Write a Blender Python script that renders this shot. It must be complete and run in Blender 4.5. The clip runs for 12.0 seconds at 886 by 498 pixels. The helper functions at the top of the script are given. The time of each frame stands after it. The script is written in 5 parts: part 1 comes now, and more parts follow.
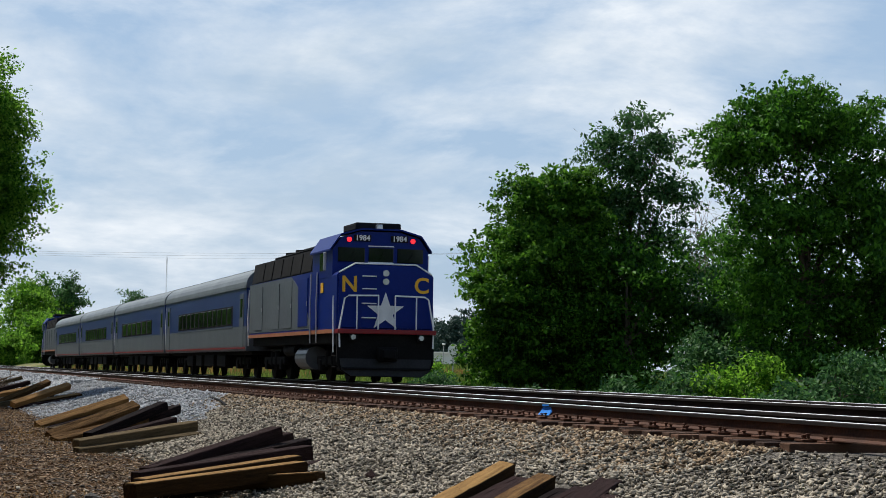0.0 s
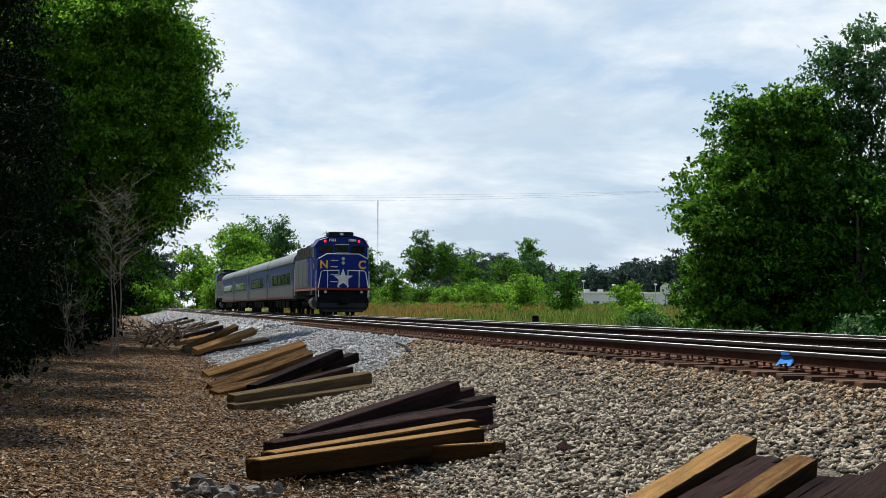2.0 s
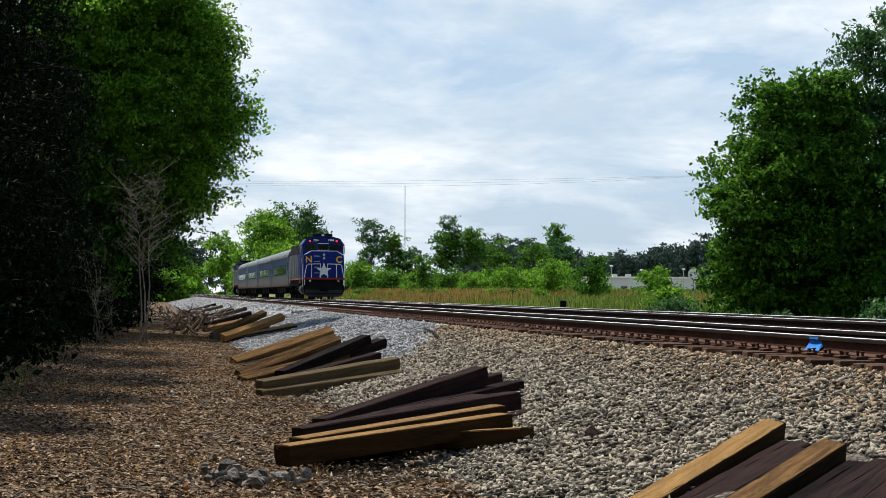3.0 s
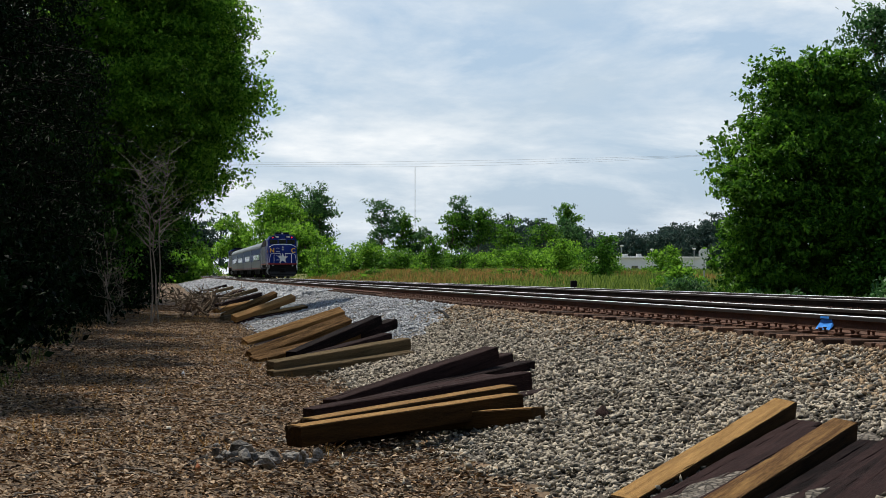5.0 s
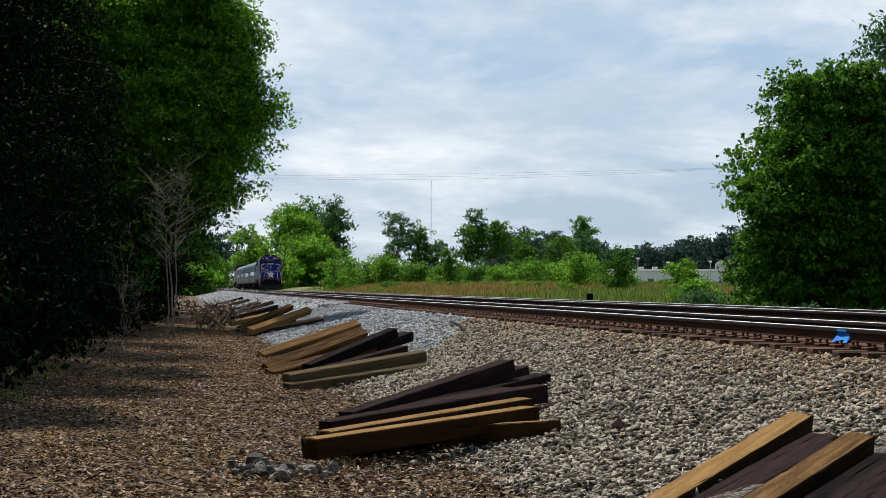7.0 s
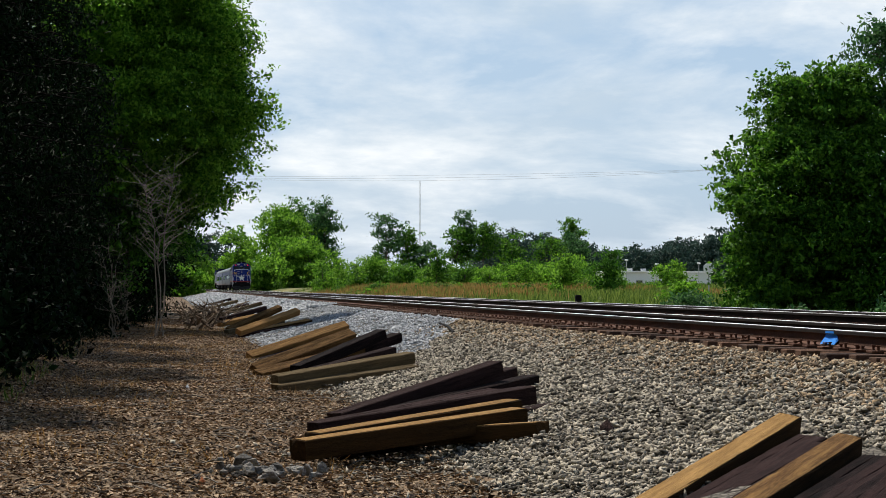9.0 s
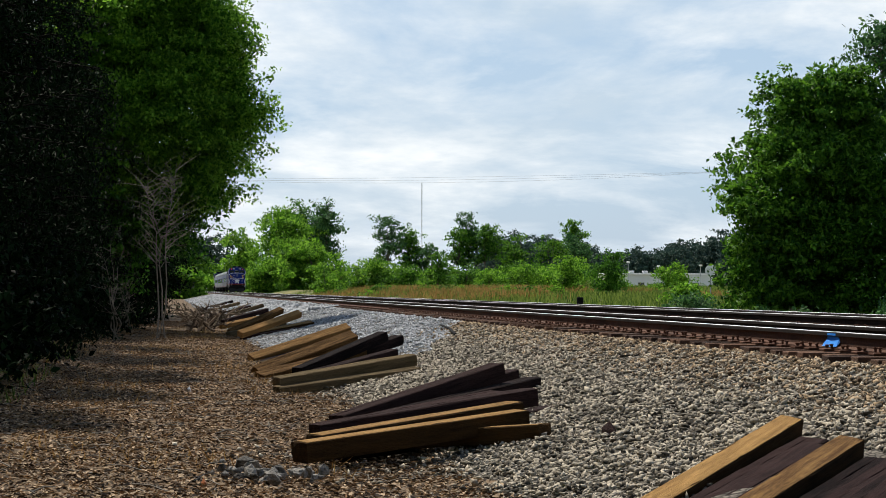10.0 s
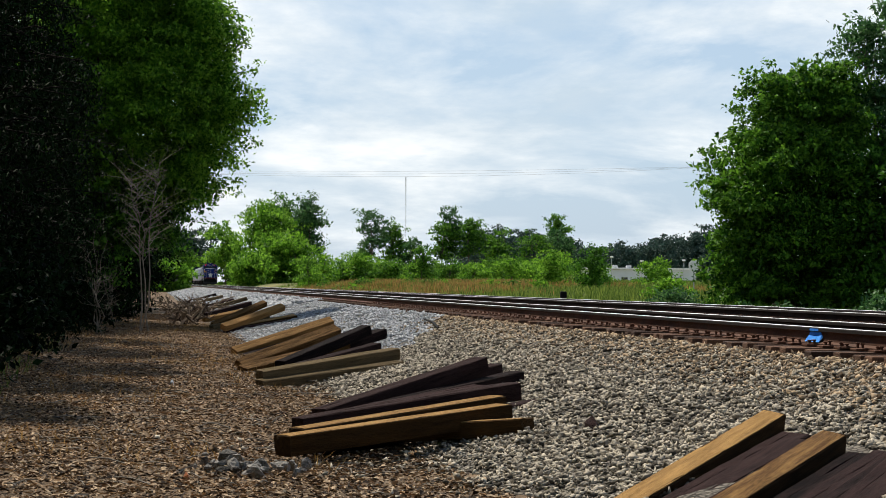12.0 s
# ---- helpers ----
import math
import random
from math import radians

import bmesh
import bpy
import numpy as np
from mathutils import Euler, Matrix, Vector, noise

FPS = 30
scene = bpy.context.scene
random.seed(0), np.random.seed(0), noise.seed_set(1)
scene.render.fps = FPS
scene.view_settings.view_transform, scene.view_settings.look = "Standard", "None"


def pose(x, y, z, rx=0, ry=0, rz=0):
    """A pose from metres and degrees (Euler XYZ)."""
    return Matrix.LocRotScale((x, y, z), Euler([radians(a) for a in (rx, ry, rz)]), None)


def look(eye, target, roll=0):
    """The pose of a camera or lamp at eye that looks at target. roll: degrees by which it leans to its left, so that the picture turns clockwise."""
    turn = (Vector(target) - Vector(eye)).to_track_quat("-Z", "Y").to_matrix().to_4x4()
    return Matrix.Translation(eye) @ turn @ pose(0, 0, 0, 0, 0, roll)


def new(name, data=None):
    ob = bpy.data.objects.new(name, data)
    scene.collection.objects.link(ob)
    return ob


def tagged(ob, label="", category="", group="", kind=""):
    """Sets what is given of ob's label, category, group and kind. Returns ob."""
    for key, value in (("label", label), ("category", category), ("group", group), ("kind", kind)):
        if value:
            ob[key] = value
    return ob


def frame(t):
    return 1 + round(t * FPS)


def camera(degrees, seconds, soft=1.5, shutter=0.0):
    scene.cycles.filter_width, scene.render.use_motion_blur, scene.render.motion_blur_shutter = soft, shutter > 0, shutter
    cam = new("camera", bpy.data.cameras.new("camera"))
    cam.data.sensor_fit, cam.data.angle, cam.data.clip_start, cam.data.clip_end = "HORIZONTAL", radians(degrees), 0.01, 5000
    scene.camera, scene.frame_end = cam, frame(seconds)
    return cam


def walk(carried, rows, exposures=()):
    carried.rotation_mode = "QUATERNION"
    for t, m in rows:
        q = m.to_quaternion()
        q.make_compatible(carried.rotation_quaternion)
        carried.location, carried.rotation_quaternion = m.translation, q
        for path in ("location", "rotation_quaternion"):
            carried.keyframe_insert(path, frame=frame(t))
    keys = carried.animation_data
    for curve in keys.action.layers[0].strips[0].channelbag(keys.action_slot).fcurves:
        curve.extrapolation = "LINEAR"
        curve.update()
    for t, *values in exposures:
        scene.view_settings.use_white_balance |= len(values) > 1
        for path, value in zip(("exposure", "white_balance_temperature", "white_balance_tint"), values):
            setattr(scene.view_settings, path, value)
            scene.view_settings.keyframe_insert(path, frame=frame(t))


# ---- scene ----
# seconds, turn to the right of the track's line, upward tilt, lean; metres drawn back along the view
VIEWS = (
    (0, 15.68, 3.60, 0.95, 5.2),
    (0.1, 14.559, 3.788, 0.700, 2.1),
    (0.2, 13.979, 3.719, 0.610, 0),
    (0.3, 13.779, 3.599, 0.620, 0),
    (0.4, 13.562, 3.429, 0.625, 0),
    (0.5, 13.302, 3.448, 0.627, 0),
    (1, 11.433, 2.649, 0.682, 0),
    (1.5, 9.798, 1.914, 0.530, 0),
    (2, 9.429, 1.785, 0.462, 0),
    (2.5, 9.161, 1.599, 0.340, 0),
    (3, 8.611, 1.347, 0.284, 0),
    (3.5, 8.499, 1.046, 0.181, 0),
    (5.5, 8.145, 0.750, -0.027, 0),
    (6, 7.991, 0.854, -0.159, 0),
    (6.5, 8.036, 1.011, -0.000, 0),
    (7, 7.827, 1.141, 0.130, 0),
    (9, 8.164, 1.182, 0.206, 0),
    (9.5, 8.181, 1.126, 0.214, 0),
    (10, 8.113, 1.246, 0.207, 0),
    (10.5, 8.154, 1.307, 0.312, 0),
    (11, 8.205, 1.445, 0.371, 0),
    (11.5, 8.421, 1.362, 0.317, 0),
    (12, 8.600, 1.068, 0.431, 0),
)
def eye_at(turn, tilt, back):
    """The camera's place and aim: it stands still and turns, after a short step forward at the start."""
    d = Vector((math.sin(radians(turn)) * math.cos(radians(tilt)), math.cos(radians(turn)) * math.cos(radians(tilt)), math.sin(radians(tilt))))
    flat = Vector((d.x, d.y, 0)).normalized()
    eye = Vector((0, 0, 1.6)) - flat * back
    return eye, eye + d * 10


cam = camera(25.97, 12.0, soft=0.75)
walk(cam, [(t, look(*eye_at(turn, tilt, back), lean)) for t, turn, tilt, lean, back in VIEWS],
     ((0.0, -0.08, 6500, 10), (0.5, -0.08, 6500, 10), (1.0, 0.0, 6700, 10), (1.5, 0.1, 6800, 10), (2.5, 0.18, 6800, 10), (3.5, 0.13, 6800, 10), (5.5, 0.0, 6800, 10), (6.5, 0.0, 6700, 10), (7.2, 0.0, 6700, 10), (9.0, 0.08, 6800, 10), (10.0, 0.13, 6900, 10), (12.0, 0.18, 7000, 10)))

# ---- light ----
SUN_TURN, SUN_UP = -28.0, 57.0
sun = new("sun", bpy.data.lights.new("sun", "SUN"))
sun.data.energy, sun.data.angle, sun.data.color = 5.0, radians(1.0), (1.0, 0.96, 0.89)
sun.matrix_world = look((0, 0, 60), (-60 * math.sin(radians(SUN_TURN)) / math.tan(radians(SUN_UP)), -60 * math.cos(radians(SUN_TURN)) / math.tan(radians(SUN_UP)), 0))

world = bpy.data.worlds.new("sky")
scene.world = world
world.use_nodes = True
wt = world.node_tree
wn, wl = wt.nodes, wt.links
wn.clear()


def wnode(kind, **values):
    n = wn.new(kind)
    for k, v in values.items():
        n.inputs[k.replace("_", " ")].default_value = v
    return n


sky = wn.new("ShaderNodeTexSky")
sky.sky_type, sky.sun_disc = "NISHITA", False
sky.sun_elevation, sky.sun_rotation = radians(SUN_UP), radians(SUN_TURN)
coord = wn.new("ShaderNodeTexCoord")
split = wn.new("ShaderNodeSeparateXYZ")
wl.new(coord.outputs["Generated"], split.inputs[0])
up = wn.new("ShaderNodeMath"); up.operation = "MAXIMUM"; up.inputs[1].default_value = 0.0
wl.new(split.outputs["Z"], up.inputs[0])
lift = wn.new("ShaderNodeMath"); lift.operation = "ADD"; lift.inputs[1].default_value = 0.22
wl.new(up.outputs[0], lift.inputs[0])
px = wn.new("ShaderNodeMath"); px.operation = "DIVIDE"
py = wn.new("ShaderNodeMath"); py.operation = "DIVIDE"
wl.new(split.outputs["X"], px.inputs[0]); wl.new(lift.outputs[0], px.inputs[1])
wl.new(split.outputs["Y"], py.inputs[0]); wl.new(lift.outputs[0], py.inputs[1])
plane = wn.new("ShaderNodeCombineXYZ")
wl.new(px.outputs[0], plane.inputs["X"]); wl.new(py.outputs[0], plane.inputs["Y"])
billow = wnode("ShaderNodeTexNoise", Scale=1.7, Detail=10.0, Roughness=0.6, Distortion=0.3)
wl.new(plane.outputs[0], billow.inputs["Vector"])
cover = wn.new("ShaderNodeValToRGB")
cover.color_ramp.elements[0].position, cover.color_ramp.elements[1].position = 0.40, 0.60
wl.new(billow.outputs[0], cover.inputs[0])
shade = wnode("ShaderNodeTexNoise", Scale=2.4, Detail=9.0, Roughness=0.58)
wl.new(plane.outputs[0], shade.inputs["Vector"])
tone = wn.new("ShaderNodeValToRGB")
tone.color_ramp.elements[0].position, tone.color_ramp.elements[0].color = 0.34, (5.3, 6.6, 8.0, 1)
tone.color_ramp.elements[1].position, tone.color_ramp.elements[1].color = 0.64, (9.8, 10.3, 10.8, 1)
wl.new(shade.outputs[0], tone.inputs[0])
veil = wn.new("ShaderNodeMix"); veil.data_type = "RGBA"; veil.inputs["Factor"].default_value = 0.75
veil.inputs["B"].default_value = (4.2, 5.9, 8.2, 1)
wl.new(sky.outputs[0], veil.inputs["A"])
clouds = wn.new("ShaderNodeMix"); clouds.data_type = "RGBA"
wl.new(cover.outputs[0], clouds.inputs["Factor"])
wl.new(veil.outputs["Result"], clouds.inputs["A"]); wl.new(tone.outputs[0], clouds.inputs["B"])
high = wn.new("ShaderNodeMapRange")
high.inputs["From Min"].default_value, high.inputs["From Max"].default_value = 0.22, 0.62
high.interpolation_type = "SMOOTHSTEP"
wl.new(split.outputs["Z"], high.inputs["Value"])
zenith = wn.new("ShaderNodeMix"); zenith.data_type = "RGBA"
zenith.inputs["B"].default_value = (1.5, 2.3, 3.9, 1)
wl.new(high.outputs[0], zenith.inputs["Factor"]); wl.new(clouds.outputs["Result"], zenith.inputs["A"])
back = wnode("ShaderNodeBackground", Strength=0.1)
wl.new(zenith.outputs["Result"], back.inputs["Color"])
wout = wn.new("ShaderNodeOutputWorld")
wl.new(back.outputs[0], wout.inputs["Surface"])


# ---- materials ----
def material(name, low, high, rough=0.8, metal=0.0, scale=4.0, fine=40.0, bump=0.3, space="Object", stretch=(1, 1, 1), random_tint=0.0, spec=0.3, island=False):
    """A surface between two colours: broad stains, fine grain, relief, and a tint that varies from piece to piece."""
    m = bpy.data.materials.new(name)
    m.use_nodes = True
    n, l = m.node_tree.nodes, m.node_tree.links
    b = n["Principled BSDF"]
    b.inputs["Roughness"].default_value, b.inputs["Metallic"].default_value = rough, metal
    b.inputs["Specular IOR Level"].default_value = spec
    c = n.new("ShaderNodeTexCoord")
    s = n.new("ShaderNodeMapping")
    s.inputs["Scale"].default_value = stretch
    l.new(c.outputs[space], s.inputs["Vector"])
    broad, grain = n.new("ShaderNodeTexNoise"), n.new("ShaderNodeTexNoise")
    for node, size in ((broad, scale), (grain, fine)):
        node.inputs["Scale"].default_value, node.inputs["Detail"].default_value = size, 5.0
        l.new(s.outputs[0], node.inputs["Vector"])
    mix = n.new("ShaderNodeMath"); mix.operation = "MULTIPLY_ADD"
    mix.inputs[1].default_value = 0.45
    half = n.new("ShaderNodeMath"); half.operation = "MULTIPLY"; half.inputs[1].default_value = 0.55
    l.new(broad.outputs[0], half.inputs[0]); l.new(grain.outputs[0], mix.inputs[0]); l.new(half.outputs[0], mix.inputs[2])
    last = mix
    if random_tint:
        pick = n.new("ShaderNodeNewGeometry" if island else "ShaderNodeObjectInfo")
        shift = n.new("ShaderNodeMath"); shift.operation = "MULTIPLY_ADD"
        shift.inputs[1].default_value = random_tint
        l.new(pick.outputs["Random Per Island" if island else "Random"], shift.inputs[0]); l.new(mix.outputs[0], shift.inputs[2])
        less = n.new("ShaderNodeMath"); less.operation = "SUBTRACT"; less.inputs[1].default_value = random_tint / 2
        l.new(shift.outputs[0], less.inputs[0])
        last = less
    ramp = n.new("ShaderNodeValToRGB")
    ramp.color_ramp.elements[0].position, ramp.color_ramp.elements[0].color = 0.3, (*low, 1)
    ramp.color_ramp.elements[1].position, ramp.color_ramp.elements[1].color = 0.7, (*high, 1)
    l.new(last.outputs[0], ramp.inputs[0]); l.new(ramp.outputs[0], b.inputs["Base Color"])
    if bump:
        bm_ = n.new("ShaderNodeBump"); bm_.inputs["Strength"].default_value = bump; bm_.inputs["Distance"].default_value = 0.02
        l.new(grain.outputs[0], bm_.inputs["Height"]); l.new(bm_.outputs[0], b.inputs["Normal"])
    return m


def leaf_material(name, low, high, through_light=0.35, spec=0.15):
    """Leaves: each its own green, glossy on top, some light shining through."""
    m = material(name, low, high, rough=0.55, scale=0.35, fine=3.0, bump=0, random_tint=0.7, island=True, spec=spec)
    n, l = m.node_tree.nodes, m.node_tree.links
    b = n["Principled BSDF"]
    t = n.new("ShaderNodeBsdfTranslucent")
    ramp = [k for k in n if k.bl_idname == "ShaderNodeValToRGB"][0]
    l.new(ramp.outputs[0], t.inputs["Color"])
    mix = n.new("ShaderNodeMixShader"); mix.inputs[0].default_value = through_light
    l.new(b.outputs[0], mix.inputs[1]); l.new(t.outputs[0], mix.inputs[2])
    l.new(mix.outputs[0], n["Material Output"].inputs["Surface"])
    return m


def glow(name, colour, strength):
    m = bpy.data.materials.new(name)
    m.use_nodes = True
    b = m.node_tree.nodes["Principled BSDF"]
    b.inputs["Base Color"].default_value = (*colour, 1)
    b.inputs["Emission Color"].default_value, b.inputs["Emission Strength"].default_value = (*colour, 1), strength
    return m


M_BALLAST = material("grey-tan crushed stone bed", (0.05, 0.043, 0.034), (0.24, 0.21, 0.17), 0.95, scale=0.9, fine=22, bump=1.0)
def stone_cells(m, size):
    """Packed stones: cells of differing grey with dark joints and relief."""
    n, l = m.node_tree.nodes, m.node_tree.links
    c = n.new("ShaderNodeTexCoord")
    cell, edge = n.new("ShaderNodeTexVoronoi"), n.new("ShaderNodeTexVoronoi")
    edge.feature = "DISTANCE_TO_EDGE"
    for k in (cell, edge):
        k.inputs["Scale"].default_value = 1 / size
        l.new(c.outputs["Object"], k.inputs["Vector"])
    ramp = [k for k in n if k.bl_idname == "ShaderNodeValToRGB"][0]
    grey = n.new("ShaderNodeSeparateColor")
    l.new(cell.outputs["Color"], grey.inputs[0])
    l.new(grey.outputs[0], ramp.inputs[0])
    ramp.color_ramp.elements[0].position, ramp.color_ramp.elements[1].position = 0.0, 1.0
    joint = n.new("ShaderNodeMapRange")
    joint.inputs["From Max"].default_value, joint.inputs["To Min"].default_value = 0.12, 0.25
    l.new(edge.outputs["Distance"], joint.inputs["Value"])
    dark = n.new("ShaderNodeMix"); dark.data_type, dark.blend_type = "RGBA", "MULTIPLY"
    dark.inputs["Factor"].default_value = 1.0
    l.new(ramp.outputs[0], dark.inputs["A"]); l.new(joint.outputs[0], dark.inputs["B"])
    l.new(dark.outputs["Result"], n["Principled BSDF"].inputs["Base Color"])
    relief = [k for k in n if k.bl_idname == "ShaderNodeBump"][0]
    l.new(joint.outputs[0], relief.inputs["Height"])
    return m


stone_cells(M_BALLAST, 0.055)
M_STONE = material("crushed granite", (0.060, 0.050, 0.036), (0.42, 0.368, 0.285), 0.9, scale=1.2, fine=30, bump=0.4, random_tint=0.9, island=True)
M_STONE_NEW = material("fresh pale granite", (0.19, 0.20, 0.21), (0.46, 0.475, 0.49), 0.9, scale=1.2, fine=30, bump=0.4, random_tint=0.5, island=True)
M_STONE_RUST = material("rust-stained granite", (0.080, 0.052, 0.029), (0.38, 0.275, 0.17), 0.9, scale=1.2, fine=30, bump=0.4, random_tint=0.8, island=True)
M_DIRT = material("dry dirt with leaf litter", (0.022, 0.014, 0.008), (0.215, 0.140, 0.078), 0.95, scale=0.9, fine=26, bump=1.0)
M_LITTER = material("dead leaves and twigs", (0.035, 0.022, 0.013), (0.46, 0.335, 0.215), 0.9, scale=2, fine=20, bump=0, random_tint=1.0, island=True)
M_STRAW = material("russet needles and straw", (0.062, 0.032, 0.015), (0.33, 0.20, 0.10), 0.9, scale=0.8, fine=20, bump=0, random_tint=0.8, island=True)
M_CONCRETE = material("broken grey concrete", (0.045, 0.041, 0.036), (0.26, 0.242, 0.215), 0.95, scale=9, fine=50, bump=1.0, random_tint=0.35)
M_RUST = material("rusted rail steel", (0.030, 0.012, 0.007), (0.125, 0.050, 0.025), 0.85, scale=2, fine=45, bump=0.3)
# oil on the head's side, with its shade painted into the colour
M_RAILSIDE = material("oily rail head side with painted shade", (0.008, 0.007, 0.007), (0.030, 0.022, 0.018), 0.7, scale=2, fine=30, bump=0.1, spec=0.15)
M_RAILTOP = material("polished rail head", (0.62, 0.62, 0.63), (0.78, 0.78, 0.79), 0.55, 1.0, scale=2, fine=30, bump=0.02)
# copy of the rusted steel with shade painted in, for the farther rails
M_RUST_SHADED = material("rusted rail steel, shade painted in", (0.008, 0.005, 0.004), (0.030, 0.016, 0.011), 0.85, scale=2, fine=45, bump=0.3, spec=0.1)
M_TIE_TRACK = material("weathered track tie", (0.04, 0.020, 0.012), (0.15, 0.075, 0.042), 0.9, scale=2, fine=30, bump=0.6, stretch=(1, 6, 6), random_tint=0.4)
# tan ties: shade painted into the sides' brown, sunlight into the top's tan
M_TIE_SHADED = material("brown timber", (0.008, 0.0042, 0.0014), (0.066, 0.034, 0.011), 0.9, scale=1.6, fine=14, bump=0.8, stretch=(1, 14, 14), random_tint=0.25, spec=0.08)
M_TIE_TAN = material("tan wood with painted sunlight", (0.090, 0.040, 0.010), (0.50, 0.285, 0.095), 0.85, scale=1.6, fine=14, bump=0.8, stretch=(1, 14, 14), random_tint=0.3, spec=0.15)
M_TIE_ORANGE = material("orange-brown timber", (0.060, 0.030, 0.009), (0.34, 0.185, 0.068), 0.9, scale=1.6, fine=14, bump=0.8, stretch=(1, 14, 14), random_tint=0.3, spec=0.1)
M_TIE_GREY = material("grey-brown weathered wood", (0.026, 0.018, 0.009), (0.165, 0.118, 0.062), 0.9, scale=1.6, fine=14, bump=0.8, stretch=(1, 14, 14), random_tint=0.2, spec=0.08)
M_TIE_DARK = material("creosoted dark wood", (0.004, 0.0025, 0.0025), (0.044, 0.024, 0.022), 0.9, scale=1.6, fine=14, bump=0.8, stretch=(1, 14, 14), random_tint=0.35, spec=0.08)
M_BARK = material("grey-brown bark", (0.045, 0.035, 0.027), (0.16, 0.13, 0.10), 0.95, scale=3, fine=22, bump=0.9, stretch=(1, 1, 0.3))
# near black: the shade inside the cedars is put into the bark
M_BARK_DARK = material("cedar bark, shade painted in", (0.003, 0.0025, 0.002), (0.012, 0.010, 0.008), 0.95, scale=3, fine=22, bump=0.6, spec=0.05)
M_DEADWOOD = material("bleached dead twigs", (0.09, 0.078, 0.062), (0.26, 0.225, 0.185), 0.9, scale=3, fine=22, bump=0.4)
M_BRANCH = material("brown dead branches", (0.045, 0.030, 0.019), (0.23, 0.165, 0.11), 0.9, scale=3, fine=22, bump=0.4, random_tint=0.5)
M_LEAF = leaf_material("broadleaf green", (0.020, 0.080, 0.008), (0.10, 0.27, 0.024))
M_LEAF_BRIGHT = leaf_material("young yellow-green leaves", (0.044, 0.140, 0.010), (0.215, 0.43, 0.04), 0.6)
M_LEAF_SUN = leaf_material("lush green leaves", (0.022, 0.088, 0.008), (0.135, 0.31, 0.028), 0.42)
M_LEAF_COOL = leaf_material("cool green small leaves", (0.024, 0.080, 0.026), (0.095, 0.215, 0.065))
# near black: cedar green with the wood's shade put into the colour
M_CEDAR = leaf_material("cedar sprays, shade painted in", (0.001, 0.003, 0.001), (0.0075, 0.022, 0.0065), 0.06, 0.02)
# distance haze is painted into this leaf colour
M_LEAF_HAZE = leaf_material("far wood, haze painted bluish green", (0.030, 0.062, 0.050), (0.046, 0.090, 0.068), 0.2)
M_GRASS = leaf_material("meadow grass", (0.055, 0.110, 0.015), (0.235, 0.31, 0.06), 0.35)
M_GRASS_DRY = leaf_material("dry russet grass", (0.22, 0.115, 0.035), (0.46, 0.28, 0.10), 0.35)
M_BLUE = material("deep blue locomotive paint", (0.001, 0.0125, 0.135), (0.002, 0.020, 0.185), 0.4, scale=1, fine=12, bump=0.02, spec=0.14)
M_BLUE_COACH = material("blue coach paint", (0.006, 0.022, 0.115), (0.012, 0.036, 0.15), 0.35, scale=1, fine=12, bump=0.02, spec=0.5)
M_SILVER = material("silver-grey train paint", (0.085, 0.10, 0.115), (0.15, 0.168, 0.185), 0.4, 0.2, scale=0.8, fine=9, bump=0.03, spec=0.5)
M_CHARCOAL = material("charcoal plough steel", (0.014, 0.015, 0.017), (0.032, 0.034, 0.037), 0.7, scale=2, fine=18, bump=0.1, spec=0.2)
M_ROOF = material("stainless coach roof", (0.11, 0.13, 0.14), (0.20, 0.225, 0.235), 0.5, 0.3, scale=0.6, fine=9, bump=0.05)
M_BLACK = material("black running gear", (0.003, 0.003, 0.0035), (0.012, 0.0115, 0.011), 0.8, scale=2, fine=18, bump=0.1, spec=0.12)
M_DARKROOF = material("sooty dark roof", (0.005, 0.0055, 0.007), (0.016, 0.017, 0.020), 0.8, scale=1.5, fine=18, bump=0.1, spec=0.1)
M_WHITE = material("white paint", (0.80, 0.80, 0.79), (0.88, 0.88, 0.87), 0.45, scale=3, fine=30, bump=0.02)
M_STARW = material("silver-white reflective star", (0.66, 0.68, 0.68), (0.78, 0.79, 0.79), 0.5, scale=3, fine=30, bump=0.02)
M_RED = material("dark red sill stripe", (0.16, 0.008, 0.012), (0.26, 0.016, 0.020), 0.4, scale=3, fine=30, bump=0.02)
M_ORANGE = material("orange-red sill stripe", (0.30, 0.10, 0.045), (0.42, 0.17, 0.08), 0.5, scale=3, fine=30, bump=0.02)
M_GOLD = material("yellow-orange lettering", (0.72, 0.38, 0.02), (0.82, 0.46, 0.04), 0.45, scale=3, fine=30, bump=0.02)
M_GLASSDARK = material("dark tinted glass", (0.004, 0.005, 0.006), (0.010, 0.011, 0.013), 0.08, scale=2, fine=9, bump=0, spec=0.6)
M_STEEL = material("galvanised steel", (0.40, 0.41, 0.42), (0.55, 0.56, 0.57), 0.5, 0.6, scale=4, fine=30, bump=0.05)
M_PAINTMARK = material("bright blue spray paint", (0.01, 0.16, 0.62), (0.03, 0.30, 0.85), 0.6, scale=9, fine=60, bump=0.1)
M_BUILDING = material("white metal cladding", (0.62, 0.63, 0.62), (0.76, 0.77, 0.76), 0.6, scale=0.4, fine=6, bump=0.05)
M_WIRE = material("dull aluminium wire", (0.22, 0.23, 0.25), (0.32, 0.33, 0.35), 0.6, scale=2, fine=9, bump=0)
M_LAMP_RED = glow("red marker lamp", (1.0, 0.02, 0.03), 1.6)
M_LAMP_GLASS = material("lamp glass and reflector", (0.55, 0.56, 0.57), (0.75, 0.76, 0.77), 0.2, 0.6, scale=9, fine=60, bump=0)


